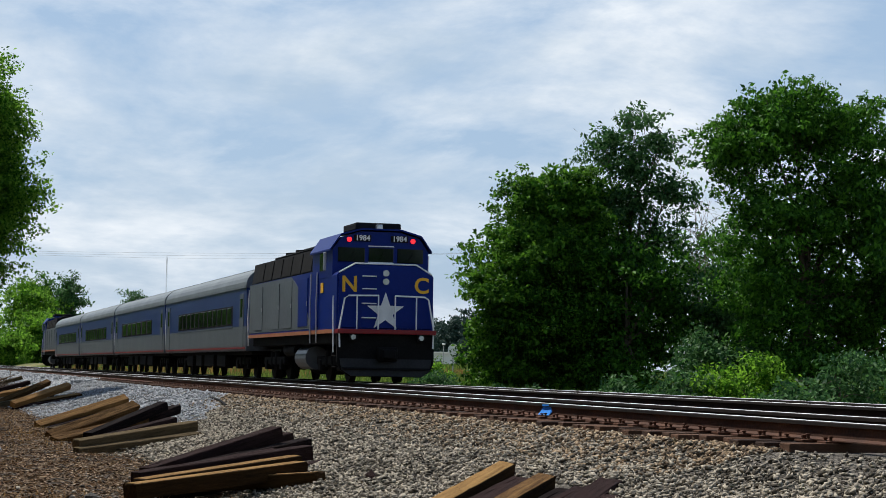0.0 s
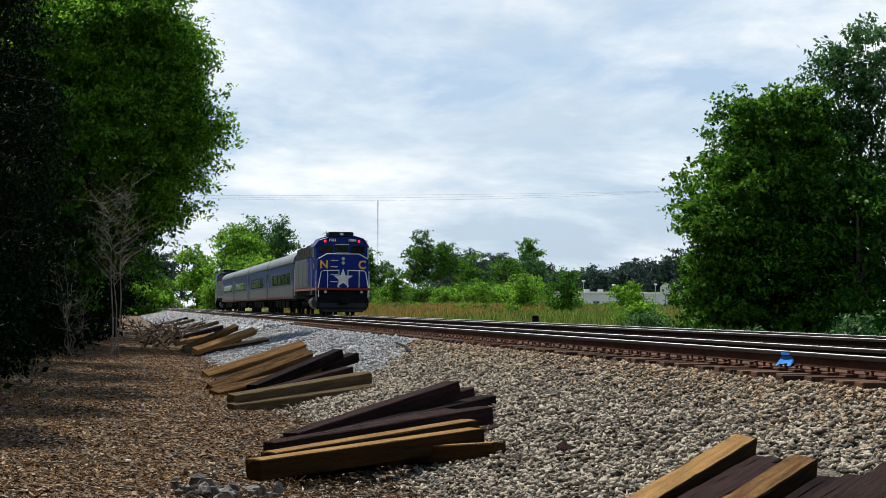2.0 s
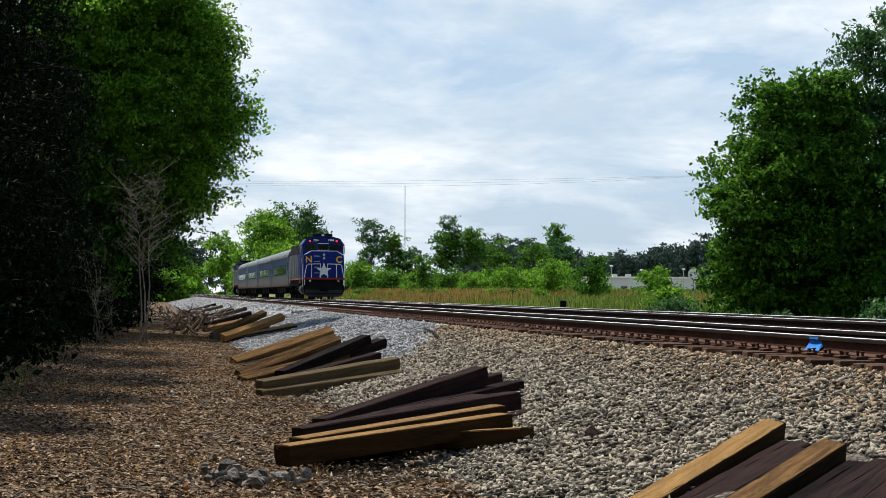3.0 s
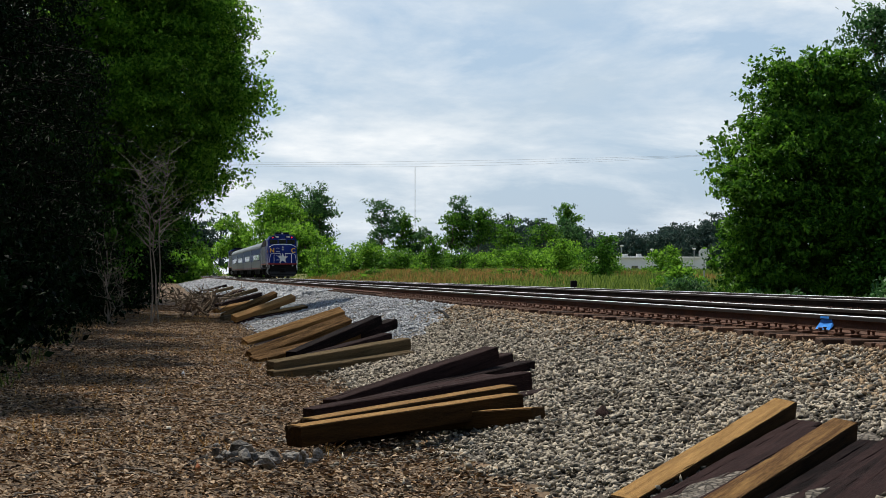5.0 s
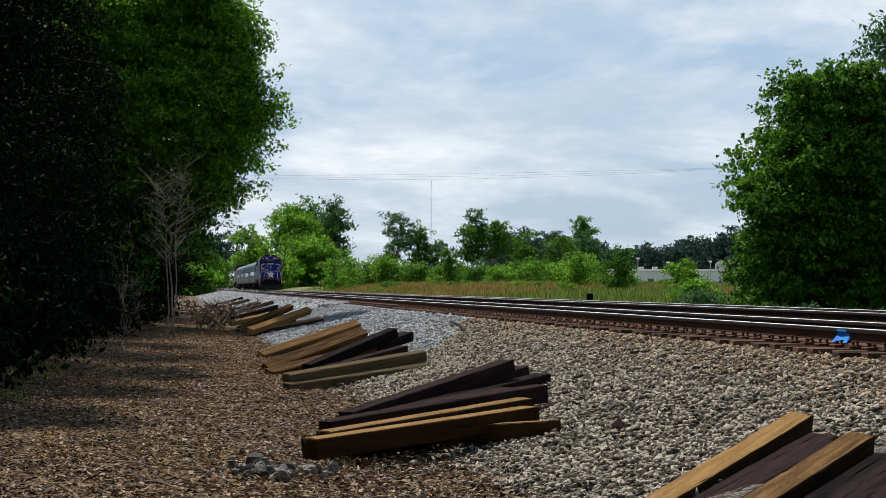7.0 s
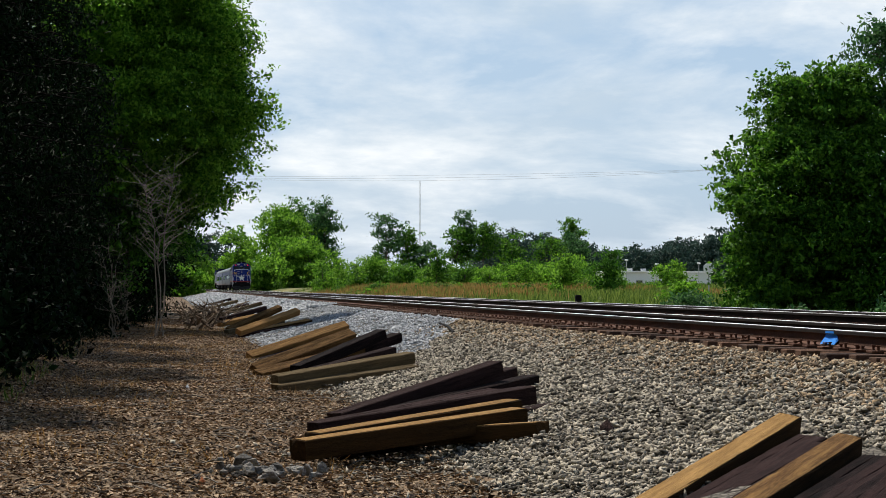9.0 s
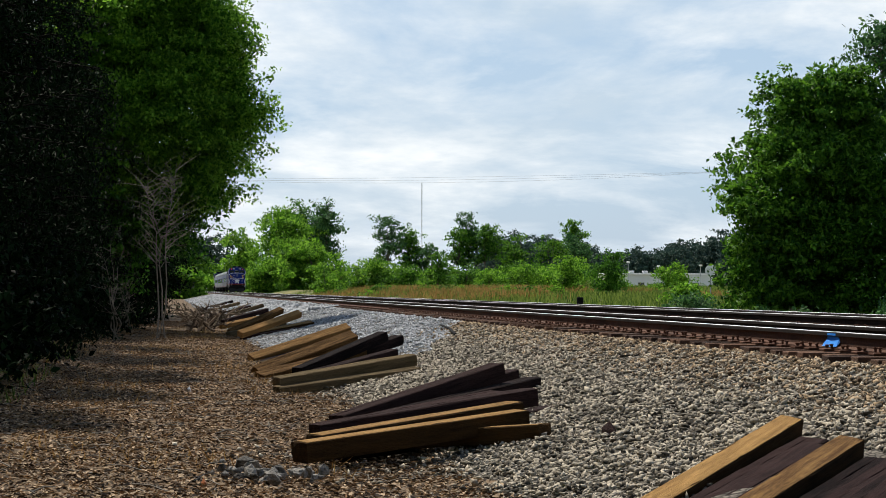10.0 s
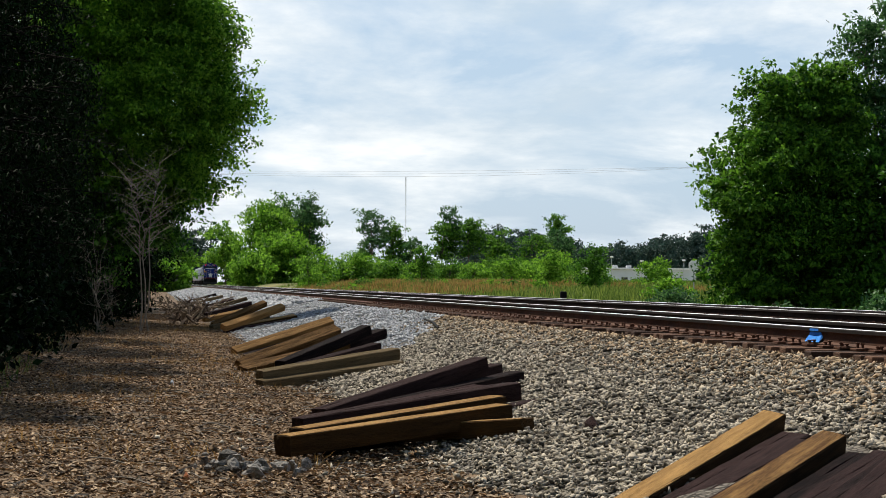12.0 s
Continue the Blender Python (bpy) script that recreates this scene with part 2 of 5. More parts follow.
# ---- building blocks ----
def mesh_object(name, bm, mat, parent=None):
    me = bpy.data.meshes.new(name)
    bm.to_mesh(me)
    bm.free()
    me.materials.append(mat)
    ob = new(name, me)
    if parent:
        ob.parent = parent
    return ob


def part(name, bm, mat, parent, label=""):
    return tagged(mesh_object(name, bm, mat, parent), label)


def raw(name, verts, faces, mat, parent=None, smooth=False):
    me = bpy.data.meshes.new(name)
    me.from_pydata([tuple(v) for v in verts], [], faces)
    me.materials.append(mat)
    if smooth:
        me.polygons.foreach_set("use_smooth", [True] * len(me.polygons))
    ob = new(name, me)
    if parent:
        ob.parent = parent
    return ob


def box(x0, x1, y0, y1, z0, z1, bevel=0.0, bm=None):
    own = bmesh.new()
    bmesh.ops.create_cube(own, size=1)
    for v in own.verts:
        v.co = Vector((x0 + (v.co.x + 0.5) * (x1 - x0), y0 + (v.co.y + 0.5) * (y1 - y0), z0 + (v.co.z + 0.5) * (z1 - z0)))
    if bevel:
        bmesh.ops.bevel(own, geom=own.edges[:], offset=bevel, segments=2, affect="EDGES", profile=0.5)
    return merge(bm, own)


def merge(bm, own):
    if bm is None:
        return own
    me = bpy.data.meshes.new("tmp")
    own.to_mesh(me)
    own.free()
    bm.from_mesh(me)
    bpy.data.meshes.remove(me)
    return bm


def rod(points, r0, r1=None, sides=8, bm=None):
    """A tapered round bar along a line of points."""
    bm = bm or bmesh.new()
    r1 = r0 if r1 is None else r1
    pts = [Vector(p) for p in points]
    rings = []
    for i, p in enumerate(pts):
        d = (pts[min(i + 1, len(pts) - 1)] - pts[max(i - 1, 0)]).normalized()
        a = d.cross(Vector((0.31, 0.17, 0.94)) if abs(d.z) < 0.9 else Vector((1, 0.2, 0))).normalized()
        b = d.cross(a)
        r = r0 + (r1 - r0) * i / (len(pts) - 1)
        rings.append([bm.verts.new(p + (a * math.cos(k * math.tau / sides) + b * math.sin(k * math.tau / sides)) * r) for k in range(sides)])
    for A, B in zip(rings, rings[1:]):
        for k in range(sides):
            bm.faces.new((A[k], A[(k + 1) % sides], B[(k + 1) % sides], B[k]))
    bm.faces.new(rings[0][::-1])
    bm.faces.new(rings[-1])
    return bm


def sweep(profile, length, y0=0.0, bm=None, steps=1):
    """A closed outline in x, z drawn along y."""
    bm = bm or bmesh.new()
    rings = [[bm.verts.new((x, y0 + length * i / steps, z)) for x, z in profile] for i in range(steps + 1)]
    n = len(profile)
    for A, B in zip(rings, rings[1:]):
        for k in range(n):
            bm.faces.new((A[k], B[k], B[(k + 1) % n], A[(k + 1) % n]))
    bm.faces.new(rings[0])
    bm.faces.new(rings[-1][::-1])
    bmesh.ops.recalc_face_normals(bm, faces=bm.faces[:])
    return bm


def plate(outline, depth, place, bm=None):
    """A flat outline (in u, v) with depth; place(u, v, w) gives the point."""
    bm = bm or bmesh.new()
    a = [bm.verts.new(place(u, v, 0.0)) for u, v in outline]
    b = [bm.verts.new(place(u, v, depth)) for u, v in outline]
    n = len(outline)
    bm.faces.new(a)
    bm.faces.new(b[::-1])
    for k in range(n):
        bm.faces.new((a[k], b[k], b[(k + 1) % n], a[(k + 1) % n]))
    bmesh.ops.recalc_face_normals(bm, faces=bm.faces[:])
    return bm


def empty(name, m, label, category, group="", kind=""):
    ob = new(name)
    ob.matrix_world = m
    return tagged(ob, label, category, group, kind)


def lettering(name, words, size, m, mat, parent, depth=0.01):
    cu = bpy.data.curves.new(name, "FONT")
    cu.body, cu.size, cu.extrude, cu.align_x, cu.align_y = words, size, depth, "CENTER", "CENTER"
    cu.materials.append(mat)
    cu.offset = size * 0.022
    ob = new(name, cu)
    ob.parent = parent
    ob.matrix_basis = m
    return ob


# ---- ground ----
NEAR_TRACK, FAR_TRACK = 8.155, 12.6
RAIL_TOP, FAR_LIFT = 1.152, 0.02


def bed_height(x):
    """The stone bed across the tracks."""
    return float(np.interp(x, [2.0, 2.6, 6.3, 6.7, 14.4, 15.0, 17.2], [-0.06, 0.03, 0.78, 0.865, 0.87, 0.78, 0.1]))


def ground_height(x, y):
    z = float(np.interp(x, [-60, -8, -3, 2.2, 5, 16, 24, 70, 400], [1.2, 0.5, 0.12, 0.0, -0.05, 0.0, 0.25, 0.5, 1.0]))
    rise = min(1.0, max(0.0, (y - 70) / 180)) * min(1.0, max(0.0, (x - 16) / 10))
    z += 1.35 * rise * rise * (3 - 2 * rise)
    wave = noise.noise(Vector((x * 0.35, y * 0.18, 3.0))) * 0.10 + noise.noise(Vector((x * 1.3, y * 1.1, 8.0))) * 0.035
    return z + wave * min(1.0, max(0.0, (70 - abs(x)) / 40))


def sheet(name, xs, ys, height, mat, parent=None):
    verts = [(x, y, height(x, y)) for y in ys for x in xs]
    w = len(xs)
    faces = [(j * w + i, j * w + i + 1, (j + 1) * w + i + 1, (j + 1) * w + i) for j in range(len(ys) - 1) for i in range(w - 1)]
    return raw(name, verts, faces, mat, parent, smooth=True)


def ground_material():
    """Dirt track and leaf litter on the near side, meadow beyond the rails, with a ragged border."""
    m = M_DIRT
    n, l = m.node_tree.nodes, m.node_tree.links
    dirt = [k for k in n if k.bl_idname == "ShaderNodeValToRGB"][0]
    geo = n.new("ShaderNodeNewGeometry")
    xyz = n.new("ShaderNodeSeparateXYZ")
    l.new(geo.outputs["Position"], xyz.inputs[0])
    side = n.new("ShaderNodeMapRange")
    side.inputs["From Min"].default_value, side.inputs["From Max"].default_value = 14.0, 18.0
    l.new(xyz.outputs["X"], side.inputs["Value"])
    green = n.new("ShaderNodeTexNoise")
    green.inputs["Scale"].default_value, green.inputs["Detail"].default_value = 0.12, 8.0
    l.new(geo.outputs["Position"], green.inputs["Vector"])
    tint = n.new("ShaderNodeValToRGB")
    tint.color_ramp.elements[0].position, tint.color_ramp.elements[0].color = 0.35, (0.05, 0.085, 0.018, 1)
    tint.color_ramp.elements[1].position, tint.color_ramp.elements[1].color = 0.65, (0.20, 0.17, 0.06, 1)
    l.new(green.outputs[0], tint.inputs[0])
    mix = n.new("ShaderNodeMix"); mix.data_type = "RGBA"
    l.new(side.outputs[0], mix.inputs["Factor"]); l.new(dirt.outputs[0], mix.inputs["A"]); l.new(tint.outputs[0], mix.inputs["B"])
    l.new(mix.outputs["Result"], n["Principled BSDF"].inputs["Base Color"])
    return m


def spread(parts):
    out = []
    for a, b, step in parts:
        out += [a + (b - a) * i / max(1, round((b - a) / step)) for i in range(max(1, round((b - a) / step)))]
    return out + [parts[-1][1]]


ground = sheet("ground", spread([(-3000, -200, 700), (-200, -20, 30), (-20, 7, 0.45), (7, 30, 2), (30, 120, 10), (120, 3000, 480)]),
               spread([(-60, 6, 6), (6, 40, 0.45), (40, 120, 1.5), (120, 500, 10), (500, 4000, 500)]), ground_height, ground_material())
tagged(ground, "dry brown dirt with leaf litter, meadow beyond", "ground", kind="structure")

bed_x = spread([(2.0, 7.0, 0.12), (7.0, 14.4, 0.5), (14.4, 17.2, 0.4)])
bed_y = spread([(-20, 8, 2), (8, 34, 0.12), (34, 80, 0.4), (80, 600, 6)])


def bed_surface(x, y):
    foot = 0.22 * noise.noise(Vector((y * 0.16, 5.0, 0))) + 0.1 * noise.noise(Vector((y * 0.7, 9.0, 0)))
    rough = 0.045 * noise.noise(Vector((x * 3.2, y * 3.2, 1))) + 0.05 * noise.noise(Vector((x * 0.8, y * 0.6, 2)))
    return bed_height(x + foot * max(0.0, min(1.0, (6.6 - x) / 3))) + (rough if x < 6.6 else 0.01 * rough)


ballast = sheet("ballast_bed", bed_x, bed_y, bed_surface, M_BALLAST)
tagged(ballast, "sloping bed of grey and tan crushed stone", "ballast", kind="structure")


# ---- track ----
def rail_outline(x):
    half = [(0.075, -0.182), (0.075, -0.172), (0.012, -0.150), (0.010, -0.048), (0.036, -0.038), (0.037, -0.010), (0.030, 0.0)]
    return [(x + a, b) for a, b in half] + [(x - a, b) for a, b in half[::-1]]


def track(label, centre, lift):
    t = empty("railway_track", Matrix.Translation((centre, 0, RAIL_TOP + lift)), label, "railway track", "parallel railway tracks", "structure")
    for side in (-0.755, 0.755):
        r = part("rail", sweep(rail_outline(side), 630, -30), M_RUST if centre < 10 and side < 0 else M_RUST_SHADED, t)
        part("rail_head", sweep([(side - 0.030, -0.006), (side + 0.030, -0.006), (side + 0.029, 0.003), (side + 0.022, 0.006), (side - 0.022, 0.006), (side - 0.029, 0.003)], 630, -30), M_RAILTOP, r, "polished running surface")
        part("head_side", sweep([(side - 0.0382, -0.040), (side + 0.0382, -0.040), (side + 0.0382, -0.008), (side + 0.032, 0.001), (side - 0.032, 0.001), (side - 0.0382, -0.008)], 630, -30), M_RAILSIDE, r, "oily side of the rail head, darkened as shade")
    return t


near_track = track("rusty near railway track on wooden ties", NEAR_TRACK, 0.0)
far_track = track("rusty far railway track on wooden ties", FAR_TRACK, FAR_LIFT)


# ---- plants ----
def leaf_mesh(name, centres, size, mat, parent, seed, droop=0.25, aspect=0.55):
    """Many small folded leaves, each a pair of triangles on a midrib."""
    rng = np.random.default_rng(seed)
    n = len(centres)
    d = rng.normal(size=(n, 3)); d[:, 2] -= droop
    d /= np.linalg.norm(d, axis=1)[:, None]
    u = np.cross(d, rng.normal(size=(n, 3)) * 0.6 + np.array([0, 0, 1.0]))
    u /= np.linalg.norm(u, axis=1)[:, None] + 1e-9
    w = np.cross(u, d)
    s = size * rng.uniform(0.6, 1.35, n)[:, None]
    base, tip = centres - d * s * 0.5, centres + d * s * 0.5
    mid = centres - d * s * 0.06
    left, right = mid + u * s * aspect * 0.5 + w * s * 0.09, mid - u * s * aspect * 0.5 + w * s * 0.09
    verts = np.stack([base, left, tip, right], 1).reshape(-1, 3)
    k = np.arange(n) * 4
    faces = np.stack([k, k + 1, k + 2, k, k + 2, k + 3], 1).reshape(-1, 3)
    me = bpy.data.meshes.new(name)
    me.vertices.add(len(verts)); me.vertices.foreach_set("co", verts.astype(np.float32).ravel())
    me.loops.add(faces.size); me.loops.foreach_set("vertex_index", faces.astype(np.int32).ravel())
    me.polygons.add(len(faces)); me.polygons.foreach_set("loop_start", np.arange(len(faces), dtype=np.int32) * 3)
    me.update(calc_edges=True)
    me.materials.append(mat)
    ob = new(name, me)
    if parent:
        ob.parent = parent
    return ob


def crown_points(lobes, clumps, each, spread_, seed, inner=0.3, flat=0.6):
    """Leaf places: boughs over the skin of several lobes (x, y, z, rx, ry, rz), each with a few drooping clumps, and a fill inside."""
    g = np.random.default_rng(seed)
    lobes = np.array(lobes, float)
    area = lobes[:, 3] * lobes[:, 5] + lobes[:, 3] * lobes[:, 4]

    def spots(n, r):
        pick = g.choice(len(lobes), n, p=area / area.sum())
        v = g.normal(size=(n, 3)); v /= np.linalg.norm(v, axis=1)[:, None]
        return lobes[pick, :3] + v * lobes[pick, 3:] * r[:, None], v

    boughs = max(4, clumps // 6)
    c, v = spots(boughs, np.where(g.random(boughs) < inner * 0.6, g.uniform(0.5, 0.85, boughs), g.normal(0.94, 0.085, boughs)))
    sub = np.repeat(c, 6, 0) + g.normal(size=(boughs * 6, 3)) * spread_ * np.array([1.7, 1.7, 0.75])
    sub[:, 2] -= 0.25 * np.linalg.norm(sub[:, :2] - np.repeat(c, 6, 0)[:, :2], axis=1)
    main = int(each * 0.78)
    p = np.repeat(sub, main, 0) + g.normal(size=(boughs * 6 * main, 3)) * spread_ * np.array([0.72, 0.72, flat * 0.72])
    fill, _ = spots(clumps * each - clumps * main, g.uniform(0.15, 0.86, clumps * each - clumps * main))
    p = np.concatenate([p, fill])
    return p[p[:, 2] > 0.05]


def branch_set(bm, start, lobes, radius, seed, twigs=2):
    """Limbs that reach from the trunk into every lobe, with side branches."""
    rng = random.Random(seed)
    s = Vector(start)
    for x, y, z, rx, ry, rz in lobes:
        e = Vector((x, y, z))
        mid = s.lerp(e, 0.5) + Vector((rng.uniform(-0.3, 0.3), rng.uniform(-0.3, 0.3), rng.uniform(0.0, 0.5)))
        rod([s, s.lerp(mid, 0.5) + Vector((0, 0, 0.1)), mid, e], radius * 0.5, radius * 0.12, 6, bm)
        for _ in range(twigs):
            a = mid.lerp(e, rng.uniform(0.1, 0.9))
            b = e + Vector((rng.uniform(-0.9, 0.9) * rx, rng.uniform(-0.9, 0.9) * ry, rng.uniform(-0.7, 0.95) * rz))
            rod([a, a.lerp(b, 0.5) + Vector((0, 0, 0.12)), b], radius * 0.16, radius * 0.03, 5, bm)


def broadleaf_tree(x, y, height, lobes, clumps, each, leaf, mat, label, seed, trunk=0.2, group="trees beside the railway", spread_=0.32, twigs=2, name="tree", inner=0.3, flat=0.6):
    """lobes are relative to the foot: (dx, dy, z, rx, ry, rz)."""
    z0 = ground_height(x, y) if not 2 < x < 17 else 0
    t = empty(name, Matrix.Translation((x, y, z0 - 0.05)), label, "tree" if name != "shrub" else "shrub", group)
    bm = bmesh.new()
    fork = (random.Random(seed).uniform(-0.2, 0.2), 0.0, height * 0.38)
    rod([(0, 0, 0), (fork[0] * 0.5, 0.1, height * 0.2), fork, (fork[0] * 2, 0, height * 0.75)], trunk, trunk * 0.25, 9, bm)
    branch_set(bm, fork, lobes, trunk, seed, twigs)
    part("trunk", bm, M_BARK, t, "bark-covered trunk and limbs")
    leaf_mesh("crown", crown_points(lobes, clumps, each, spread_, seed, inner, flat), leaf, mat, t, seed + 1)
    return t


def random_lobes(height, width, count, seed, low=0.25, depth=1.0):
    """Lobes of an uneven crown of that height and width."""
    rng = random.Random(seed)
    out = []
    for i in range(count):
        h = low + (1 - low) * (i + 0.5) / count
        half = width / 2 * math.sin(math.pi * min(1, max(0.08, (h - low * 0.6) / (1.12 - low * 0.6)))) ** 0.6
        a = rng.uniform(0, math.tau)
        r = rng.uniform(0.2, 0.62) * half
        s = rng.uniform(0.42, 0.62) * half + 0.05 * height
        out.append((math.cos(a) * r, math.sin(a) * r * depth, height * h - s * 0.35, s, s * depth, s * rng.uniform(0.6, 0.85)))
    return out


def rooted(x, y):
    return ground_height(x, y)


def tree_at(x, y, height, width, count, leaves, leaf, mat, label, seed, low=0.25, **more):
    each = 26
    return broadleaf_tree(x, y, height, random_lobes(height, width, count, seed, low), leaves // each, each, leaf, mat, label, seed, **more)


def bare_tree(x, y, height, width, label, seed, mat, name="bare_tree", stems=5, twigs=46, group="leafless trees", thick=1.0, lift=1.2):
    """Leafless stems that fork into many fine twigs."""
    t = empty(name, Matrix.Translation((x, y, rooted(x, y) - 0.05)), label, "tree", group)
    rng_ = random.Random(seed)
    for s in range(stems):
        bm = bmesh.new()
        a = rng_.uniform(0, math.tau)
        lean = rng_.uniform(0.1, 0.5) * width / 2
        tip = Vector((math.cos(a) * lean, math.sin(a) * lean, height * rng_.uniform(0.75, 1.0)))
        line = [Vector((rng_.uniform(-0.15, 0.15), rng_.uniform(-0.15, 0.15), 0)).lerp(tip, k / 6) + Vector((rng_.uniform(-0.1, 0.1), rng_.uniform(-0.1, 0.1), 0)) * k / 3 for k in range(7)]
        rod(line, 0.032 * thick, 0.005 * thick, 6, bm)
        for _ in range(twigs // stems):
            k = rng_.uniform(lift, 5.8)
            p = line[int(k)].lerp(line[int(k) + 1], k % 1)
            b = rng_.uniform(0, math.tau)
            r = width / 2 * rng_.uniform(0.25, 0.75)
            q = p + Vector((math.cos(b) * r, math.sin(b) * r, rng_.uniform(0.1, 0.9) * r))
            m_ = p.lerp(q, 0.5) + Vector((rng_.uniform(-0.1, 0.1), rng_.uniform(-0.1, 0.1), rng_.uniform(-0.05, 0.15)))
            rod([p, m_, q], 0.013 * thick, 0.003 * thick, 4, bm)
            for _ in range(3):
                f = rng_.uniform(0.2, 1)
                o = m_.lerp(q, f)
                e = o + Vector((rng_.uniform(-0.35, 0.35), rng_.uniform(-0.35, 0.35), rng_.uniform(-0.1, 0.45))) * r
                rod([o, o.lerp(e, 0.5) + Vector((0, 0, 0.03)), e], 0.007 * thick, 0.002 * thick, 3, bm)
        part("stem", bm, mat, t)
    return t


# ---- trees beyond the tracks ----
def slim(lobes, k):
    return [(x, y, z, rx * k, ry * k, rz * k) for x, y, z, rx, ry, rz in lobes]


row_group = "trees in the row beyond the tracks"
bushy = [(-1.75, 0, 2.6, 1.15, 1.5, 1.3), (-1.95, 0, 4.3, 0.95, 1.4, 1.0), (-1.45, 0.3, 5.6, 1.0, 1.5, 0.95), (-0.6, 0, 7.0, 1.15, 1.5, 1.15), (0.4, 0.2, 7.45, 1.1, 1.4, 1.05),
         (0.3, -0.6, 5.2, 1.7, 1.6, 1.5), (-0.5, -0.7, 3.4, 1.7, 1.5, 1.5), (1.3, -0.4, 3.6, 1.6, 1.6, 1.6), (1.5, 0.2, 6.2, 1.3, 1.5, 1.3), (-1.3, -0.3, 1.3, 1.4, 1.4, 0.9), (1.0, -0.4, 1.4, 1.7, 1.5, 1.1)]
broadleaf_tree(20.6, 60, 8.6, [(x, y, z * 1.05, *r) for x, y, z, *r in slim(bushy, 0.88)] + [(1.4, 0, 7.7, 1.0, 1.2, 1.0)], 2500, 38, 0.17, M_LEAF_SUN, "bushy bright green broadleaf tree beyond the tracks", 11, trunk=0.2, group=row_group, spread_=0.2)
slender = [(-0.9, 0, 9.2, 0.6, 0.8, 0.8), (-0.2, 0, 10.3, 0.6, 0.7, 0.75), (0.9, 0.1, 9.6, 0.7, 0.8, 0.7), (0.2, 0, 8.4, 1.2, 1.1, 1.0), (1.3, 0, 8.0, 0.75, 0.8, 0.8), (-0.8, 0, 7.2, 0.9, 1.0, 0.9),
           (0.6, 0, 6.4, 1.2, 1.1, 1.2), (-0.3, 0, 5.0, 1.3, 1.2, 1.3), (0.9, 0, 3.8, 1.3, 1.2, 1.3), (-0.3, 0, 2.4, 1.5, 1.3, 1.4)]
broadleaf_tree(24.2, 60.5, 10.8, [(x * 1.15, y, z + 0.35, *r) for x, y, z, *r in slender], 800, 30, 0.18, M_LEAF_COOL, "tall slender tree with sparse cool green leaves", 13, trunk=0.15, group=row_group, spread_=0.22, twigs=5, inner=0.5)
tree_at(23.2, 58.5, 6.2, 4.6, 9, 15000, 0.19, M_LEAF, "dense dark green tree in the row beyond the tracks", 12, low=0.03, trunk=0.16, group=row_group, spread_=0.3)
bare_tree(27.0, 61, 8.8, 4.0, "tall leafless grey tree between leafy trees", 18, M_DEADWOOD, stems=7, twigs=70)
broad = [(-2.4, 0, 7.6, 1.3, 1.7, 1.4), (-1.6, 0, 8.6, 1.3, 1.6, 1.2), (-0.3, 0.2, 8.9, 1.5, 1.8, 1.2), (1.3, 0, 8.5, 1.6, 1.8, 1.3), (-2.2, -0.4, 5.6, 1.3, 1.6, 1.5), (0.2, -0.5, 6.4, 2.2, 1.9, 1.8), (2.4, -0.2, 6.2, 1.8, 1.8, 1.8),
         (-1.9, -0.3, 3.6, 1.4, 1.6, 1.4), (0.6, 0.4, 3.8, 2.0, 1.8, 1.6), (2.5, 0, 3.4, 1.7, 1.7, 1.5), (-1.0, -0.2, 1.6, 1.6, 1.6, 1.3), (1.4, 0, 1.5, 1.8, 1.6, 1.2)]
broadleaf_tree(26.6, 51, 9.6, [(x, y, z * 1.09, *r) for x, y, z, *r in slim(broad, 0.9)], 2000, 38, 0.17, M_LEAF, "broad dark green tree beyond the tracks", 14, trunk=0.24, group=row_group, spread_=0.21)
tree_at(31.5, 50, 9.4, 7.0, 12, 17000, 0.21, M_LEAF, "broad leafy tree at the end of the row", 15, low=0.05, trunk=0.24, group=row_group, spread_=0.3)
tree_at(23.6, 51, 2.6, 4.0, 8, 12000, 0.17, M_LEAF_COOL, "yellow-green undergrowth thicket beyond the tracks", 16, low=0.03, trunk=0.08, group=row_group, name="shrub", spread_=0.25)
tree_at(27.5, 58, 5.2, 4.0, 8, 10000, 0.18, M_LEAF_COOL, "low leafy thicket behind the row of trees", 19, low=0.03, trunk=0.1, group=row_group, name="shrub", spread_=0.3)
tree_at(29.2, 64, 8.2, 6.0, 11, 13000, 0.19, M_LEAF, "dense dark green tree behind the bare one", 22, low=0.03, trunk=0.18, group=row_group, spread_=0.3)
tree_at(34.0, 56, 8.5, 8.0, 11, 10000, 0.24, M_LEAF, "tall leafy tree closing the row", 20, low=0.03, trunk=0.2, group=row_group, spread_=0.3)
for i, (x, y, h, w) in enumerate([(18.2, 55, 1.2, 2.2), (19.2, 48, 1.3, 2.4), (20.6, 47, 1.5, 2.6), (19.4, 38, 1.4, 2.6), (22.0, 46, 2.0, 2.8), (23.0, 82, 1.3, 2.0), (17.6, 51, 0.9, 1.6), (22.6, 41, 2.2, 3.0), (22.6, 35, 2.0, 3.0)]):
    tree_at(x, y, h, w, 6, 4200, 0.15, M_LEAF_BRIGHT if i == 4 else M_LEAF_COOL, "low leafy shrub beside the far rails", 130 + i, low=0.05, trunk=0.05, group="shrubs beside the far rails", name="shrub", spread_=0.2)

